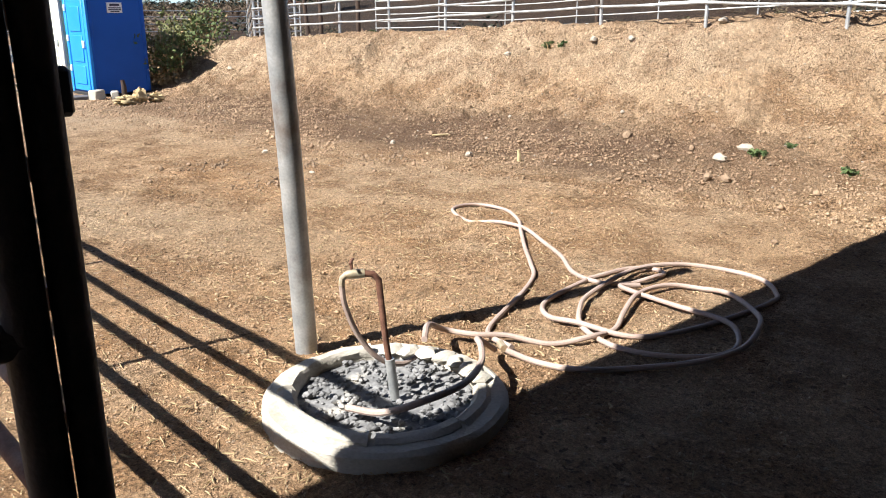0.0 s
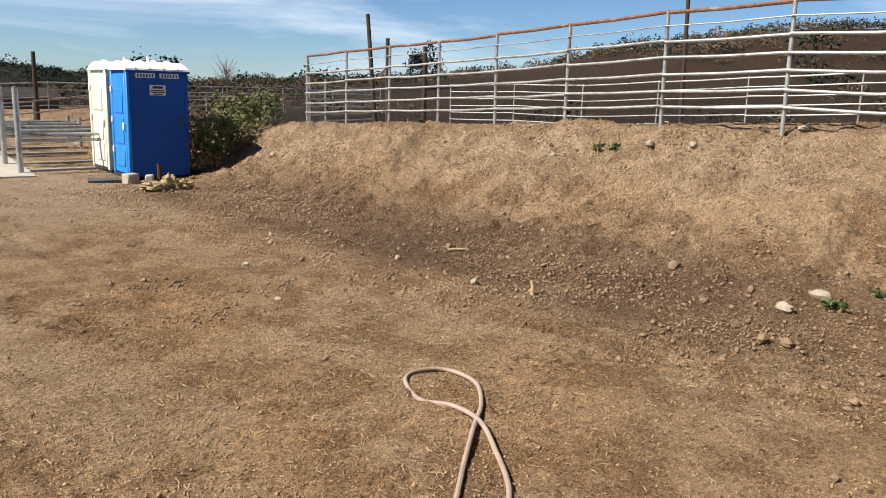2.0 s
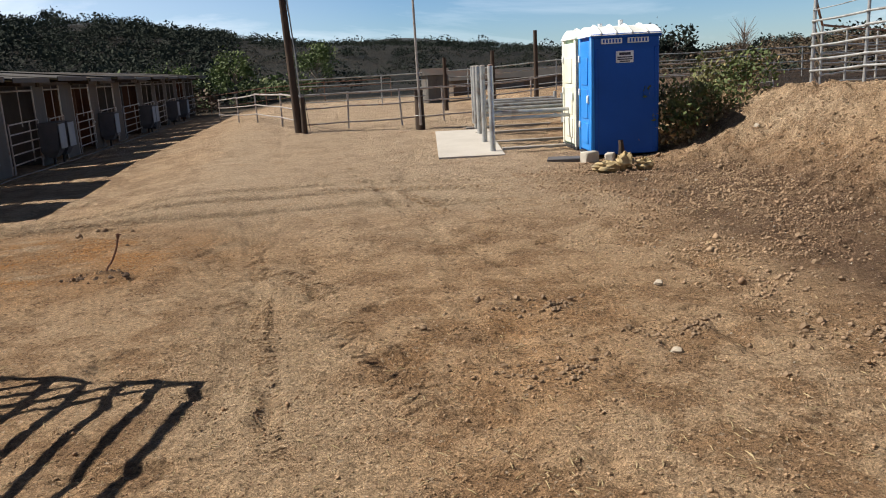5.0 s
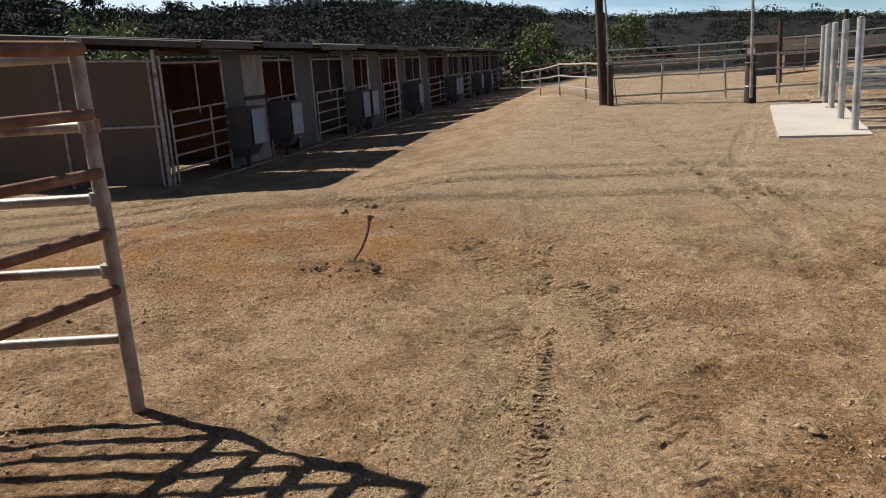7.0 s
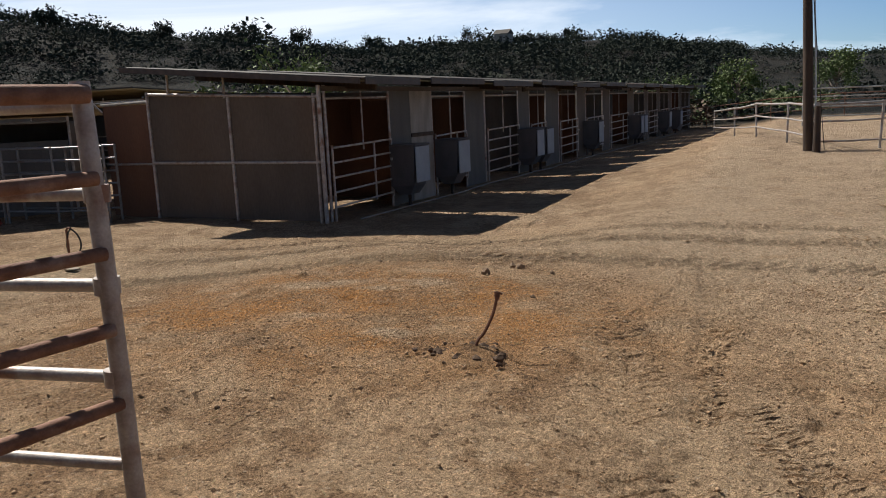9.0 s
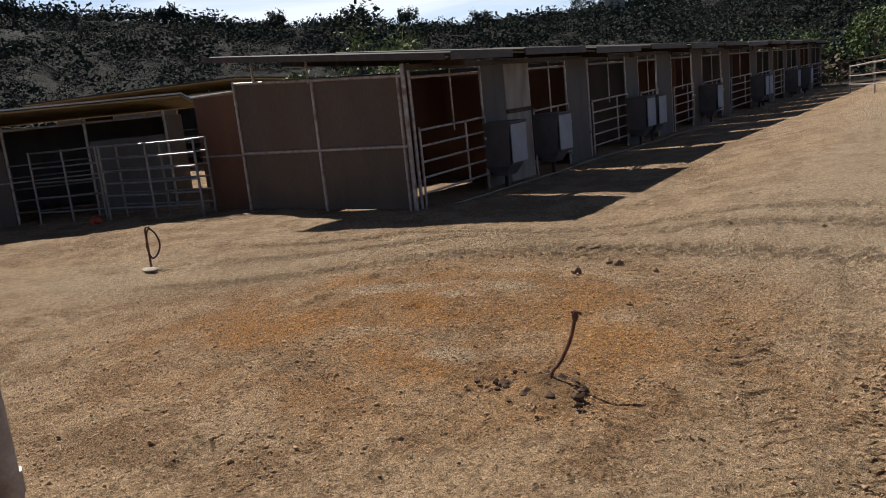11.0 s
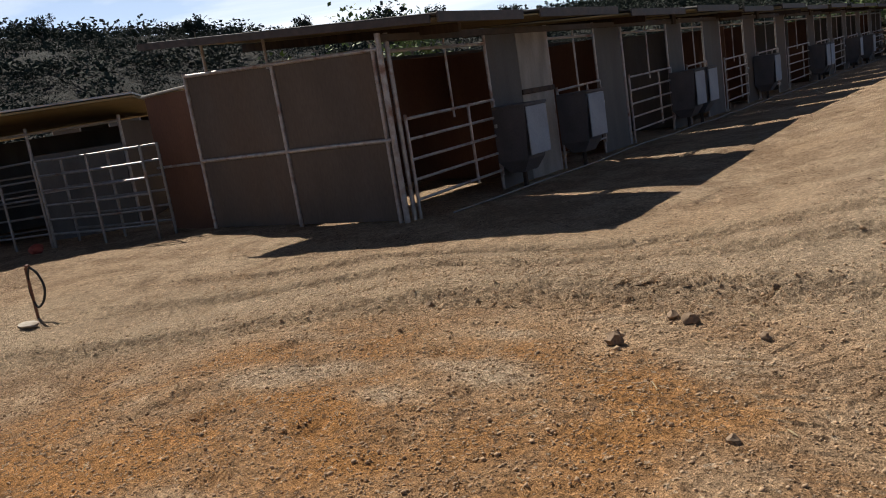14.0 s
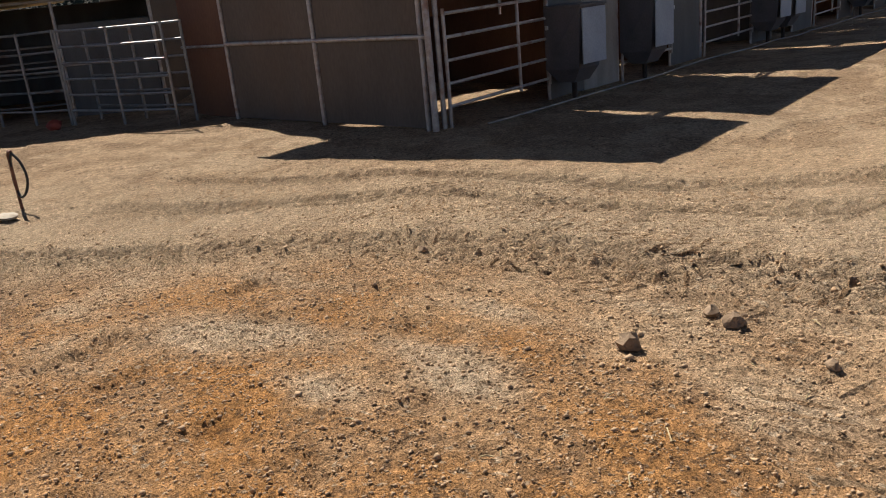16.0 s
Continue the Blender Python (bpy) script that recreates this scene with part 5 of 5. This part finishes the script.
crumbs("fine_gravel", 26000, lambda g, n: (g.normal(-.6, 1.5, n), g.normal(-1.5, 1.1, n)), .0044, CRUMB, "fine ochre gravel scattered by the hose")
scatter("damp_heap", 130, lambda r: (r.gauss(-2.36, .12), r.gauss(4.78, .08)), .02, DAMP, "small dark heap of damp crumbs round the bent standpipe", "earth heap")
for k, (hx, hy) in enumerate(((1.9, 2.0), (.95, 1.5), (3.1, 2.9), (1.2, 2.7), (2.9, 1.6))):
    scatter("churned_clods", 70, lambda r: (r.gauss(hx, .22), r.gauss(hy, .10)), .016, CLOD, "dark clods kicked up in the yard", "clods")
scatter("bank_clods", 3400, lambda r: (r.gauss(5.0, 1.3), r.uniform(-6, 10)), .0145, CLOD, "small dry clods strewn over the bank's foot", "clods")
scatter("yard_clods", 1600, lambda r: (r.uniform(-8, 4), r.uniform(-3.5, 11)), .005, CLOD, "crumbs of dry earth strewn over the yard", "clods")
scatter("pale_pebbles", 1300, lambda r: (r.gauss(5.6, 1.5), r.uniform(-6, 9)), .009, ROCK, "pale pebbles strewn on the bank", "pebbles")
straw = Geo()
pr = random.Random(9)
spots = []
for k in range(2600):
    spots.append((pr.gauss(-2.2, .9), pr.gauss(-2.3, .8)) if k < 1100 else ((pr.gauss(0.3, 1.4), pr.gauss(-.6, 1.2)) if k < 2000 else (pr.uniform(-7, 4), pr.uniform(-3, 8))))
sp = np.array(spots)
sz_ = land(sp[:, 0], sp[:, 1]) + relief(sp[:, 0], sp[:, 1])
for k, (x, y) in enumerate(spots):
    a, l = pr.uniform(0, 3.14), pr.uniform(.008, .03)
    dx, dy, w = math.cos(a) * l, math.sin(a) * l, .0018
    z = sz_[k] + .006
    straw.add([(x - dx - dy / l * w, y - dy + dx / l * w, z), (x - dx + dy / l * w, y - dy - dx / l * w, z), (x + dx + dy / l * w, y + dy - dx / l * w, z + .006), (x + dx - dy / l * w, y + dy + dx / l * w, z + .006), (x, y, z + .008)],
              [(0, 1, 4), (1, 2, 4), (2, 3, 4), (3, 0, 4)])
single("loose_straw", straw, STRAW, (0, 0, 0), "bits of bleached straw on the dirt", "straw", kind="stuff", smooth=False)

# ---- tread bars pressed up by tyres ----
def tread_marks(label, line, width, pitch, slant, seed, height=0.013, rows=1):
    """Bars of earth left by a tyre's tread along a line of (x, y), broken up where the ground is loose."""
    py, verts, faces = np.random.default_rng(seed), [], []
    pts = np.array([line(k) for k in np.linspace(0, 1, 400)])
    run = np.concatenate([[0], np.cumsum(np.hypot(*np.diff(pts, axis=0).T))])
    for d in np.arange(0, run[-1], pitch):
        x, y = np.interp(d, run, pts[:, 0]), np.interp(d, run, pts[:, 1])
        x2, y2 = np.interp(d + .02, run, pts[:, 0]), np.interp(d + .02, run, pts[:, 1])
        f = np.array([x2 - x, y2 - y])
        if not f.any() or vnoise(np.array([x * 1.3]), np.array([y * 1.3]), seed)[0] < -.08:
            continue
        f = f / np.hypot(*f)
        n = np.array([f[1], -f[0]])
        for side in (-1, 1):
            h = height * py.uniform(.6, 1.25)
            u = np.linspace(.06, 1, 6) * width
            off = slant * u + (pitch * .5 if side > 0 else 0) + py.normal(0, .006, 6)
            c = np.array([x, y]) + n * (side * u)[:, None] + f * off[:, None]
            half = pitch * .27 * py.uniform(.7, 1.1, 6)
            half[0] *= .4
            half[-1] *= .5
            edge = np.concatenate([c - f * half[:, None], c + f * (half * .1)[:, None], c + f * half[:, None]])
            z = land(edge[:, 0], edge[:, 1]) + relief(edge[:, 0], edge[:, 1])
            z[:6] -= .006
            z[12:] -= .006
            z[6:12] += h * np.array([.5, 1, .9, 1.1, .9, .4]) * py.uniform(.7, 1.2, 6)
            b = len(verts)
            verts += [(edge[i, 0], edge[i, 1], z[i]) for i in range(18)]
            for i in range(5):
                faces += [(b + i, b + i + 1, b + 7 + i, b + 6 + i), (b + 6 + i, b + 7 + i, b + 13 + i, b + 12 + i)]
    g = Geo().add(verts, faces)
    return single("tread_marks", g, EARTH, (0, 0, 0), label, "tyre track", kind="stuff")


def arc_line(radius, a0, a1):
    return lambda k: (-2.0 + radius * math.cos(radians(a0 + (a1 - a0) * k)), -3.4 + radius * math.sin(radians(a0 + (a1 - a0) * k)))


TRACTOR = spline([(-1.12, 3.3, 0), (-1.28, 4.2, 0), (-1.5, 5.0, 0), (-1.8, 5.8, 0), (-2.2, 6.5, 0), (-2.75, 7.1, 0), (-3.6, 7.5, 0), (-4.9, 7.5, 0)], 60)
tread_marks("curved tyre track pressed into dry sand before the stalls", lambda k: (-4.6 + 3.7 * math.cos(radians(30 + 80 * k)), 4.5 + 3.7 * math.sin(radians(30 + 80 * k))), .17, .10, .5, 3, .005)
tread_marks("curved tyre track pressed into dry sand before the stalls", arc_line(12.9, 62, 116), .15, .11, .6, 4, .005)
tread_marks("broad churned tractor track curving past the bent standpipe", lambda k: (TRACTOR[int(k * (len(TRACTOR) - 1))].x, TRACTOR[int(k * (len(TRACTOR) - 1))].y), .24, .10, .5, 71, .006)
tread_marks("narrow tyre track running up the yard", lambda k: (-.62 - .42 * k, .8 + 5.0 * k), .085, .05, .3, 6, .007)
tread_marks("narrow tyre track slanting across the yard", lambda k: (.40 - 1.15 * k, 2.25 + 2.2 * k), .13, .06, .3, 7, .008)
tread_marks("deep tractor treads kicked up in the yard", lambda k: (-.25 + .42 * k, 2.8 - 1.5 * k), .17, .11, .4, 37, .012)
tread_marks("narrow tyre track running up the yard", lambda k: (1.9 - 1.7 * k, 2.2 + 10 * k), .10, .07, .4, 8, .007)
tread_marks("deep tyre track along the foot of the bank", lambda k: (2.0 + 2.2 * k, -.85 - 3.2 * k), .15, .12, .7, 9, .016)
tread_marks("deep tyre track along the foot of the bank", lambda k: (1.75 + 2.2 * k, -1.2 - 3.2 * k), .11, .07, .5, 10, .009)

# ---- trees and scrub on the hills ----
def tree(at, h, w, n, size, seed, label, leafmat=LEAFBRIGHT, bare=False):
    t = thing("tree", (*at, ground_z(*at)), label, "tree")
    rng = random.Random(seed)
    trunk = Geo()
    trunk.tube([(0, 0, -.3), (.05 * h, 0, .3 * h), (.02 * h, .03 * h, .62 * h)], [.018 * h, .014 * h, .007 * h] if bare else [.035 * h, .026 * h, .012 * h], 9)
    ends = []
    for k in range(16 if not bare else 70):
        a, z0 = rng.uniform(0, 6.28), rng.uniform(.22, .6) * h
        e = Vector((math.cos(a) * w * rng.uniform(.2, .5), math.sin(a) * w * rng.uniform(.2, .5), z0 + rng.uniform(.1, .42) * h))
        trunk.tube([(.03 * h, .01 * h, z0), e * .5 + Vector((0, 0, z0 * .5)), e], [.005 * h, .003 * h, .0012 * h] if bare else [.012 * h, .008 * h, .003 * h], 6)
        ends.append(e)
    part("trunk", trunk, BARK, t)
    if not bare:
        part("crown", leaf_cloud(n, lambda r: [c + r.gauss(0, .10) * w for c in r.choice(ends)], size, seed + 3), leafmat, t, smooth=False)
    return t


def polar(az, r):
    return (math.sin(radians(az)) * r, math.cos(radians(az)) * r)


tree(polar(-6.5, 52), 3.6, 2.6, 2600, .09, 1, "leafy sunlit green tree beyond the lane")
tree(polar(-.5, 60), 3.2, 3.0, 2600, .09, 2, "rounded green tree beyond the paddock")
tree(polar(-11, 56), 2.0, 3.0, 1800, .09, 3, "low green tree at the end of the lane")
tree((-12.9, 17.8), 3.2, 2.4, 2400, .06, 4, "green leafy tree behind the stall barn")
tree((-12.2, 14.6), 2.75, 1.6, 1300, .05, 5, "green leafy tree showing over the barn roof")
tree(polar(30, 75), 4.6, 3.2, 0, .1, 6, "bare grey tree on the skyline", bare=True)
tree(polar(25.5, 80), 4.2, 4.0, 1200, .2, 7, "dark rounded tree on the skyline", SCRUB)
tree(polar(45, 62), 3.4, 3.0, 1200, .12, 8, "dark bushy tree behind the arena", SCRUB)
tree(polar(-66, 75), 6.5, 4.5, 2200, .2, 9, "tall dark tree behind the low barns", LEAF)
for k, (a, r, h) in enumerate(((-61, 128, 6), (-52, 132, 5), (-45, 140, 5.5), (-39.5, 140, 7), (-36, 150, 6), (-24, 185, 8), (-31, 170, 6), (-69, 128, 5), (-17, 190, 6))):
    tree(polar(a, r), h * .6, h * .6, 900, .2, 20 + k, "dark oak standing on the ridge", SCRUB)


def hill_scrub(name, n, az0, az1, r0, r1, size, material, label, seed):
    py, g = random.Random(seed), Geo()
    pts = []
    while len(pts) < n:
        a, q = py.uniform(az0, az1), r0 + (r1 - r0) * math.sqrt(py.random())
        p = polar(a, q)
        if vnoise(np.array([p[0] / 22]), np.array([p[1] / 22]), 9)[0] > -.3:
            pts.append(p)
    arr = np.array(pts)
    zs = land(arr[:, 0], arr[:, 1])
    for (x, y), z in zip(pts, zs):
        s = size * math.exp(py.gauss(0, .35)) * (.7 + .5 * math.hypot(x, y) / r1)
        for _ in range(68):
            q, w = py.uniform(0, 6.283), math.sqrt(py.random()) * .55
            c = Vector((x + math.cos(q) * w * s, y + math.sin(q) * w * s, z + (.62 - 1.2 * w * w) * py.uniform(.35, 1.0) * s))
            u = Vector((py.gauss(0, 1), py.gauss(0, 1), py.gauss(0, .7))).normalized() * s * .058
            v = Vector((py.gauss(0, 1), py.gauss(0, 1), py.gauss(0, .7))).normalized() * s * .058
            g.add([c - u, c + v, c + u, c - v], [(0, 1, 2, 3)])
    return single(name, g, material, (0, 0, 0), label, "scrub", kind="stuff", smooth=False)


hill_scrub("hillside_scrub", 5600, -78, -6, 44, 180, 2.0, SCRUB, "dense dark chaparral covering the hillside", 1)
hill_scrub("hillside_scrub", 1500, -8, 25, 48, 220, 1.5, SCRUB, "dark scrub on the low hills", 2)
hill_scrub("hillside_scrub", 2000, 18, 85, 31, 120, 1.1, SCRUBDRY, "dry brown scrub over the hills", 3)
hill_scrub("hillside_scrub", 800, 25, 85, 30, 130, 1.4, SCRUB, "dark green scrub patches on brown hills", 4)
hill_scrub("lane_bushes", 160, -14, -1, 46, 66, 1.3, LEAF, "green bushes at the end of the lane", 5)
hill_scrub("red_brush", 90, -16, -8, 45, 55, 1.0, SCRUBDRY, "reddish dry brush at the end of the lane", 6)

# ---- far sheds ----
def shed(at, turn, w, d, h, label, m):
    s = thing("shed", (*at, ground_z(*at) - .1), label, "shed", "", turn)
    part("wall", Geo().box((0, 0, 0), (w, d, h), .01), m, s)
    part("roof", Geo().add([(-.15, -.15, h), (w + .15, -.15, h), (w + .15, d + .15, h), (-.15, d + .15, h), (-.15, d / 2, h + d * .3), (w + .15, d / 2, h + d * .3)], [(0, 1, 5, 4), (2, 3, 4, 5), (0, 4, 3), (1, 2, 5), (3, 2, 1, 0)]), ROOFTIN, s, smooth=False)
    part("door", Geo().box((w * .4, -.03, 0), (w * .6, 0.01, h * .85), .005), BOARD, s)
    return s


shed((4.6, 33.5), 10, 1.0, 1.0, 1.35, "small grey shed in the far paddock", BOARD)
shed((6.6, 38.5), 6, 6.5, 1.6, 0.9, "low dark tan shelter in the far paddock", PLY)
shed((-62, 150), 0, 3, 3, 3, "small pale hut high on the hillside", PALE)
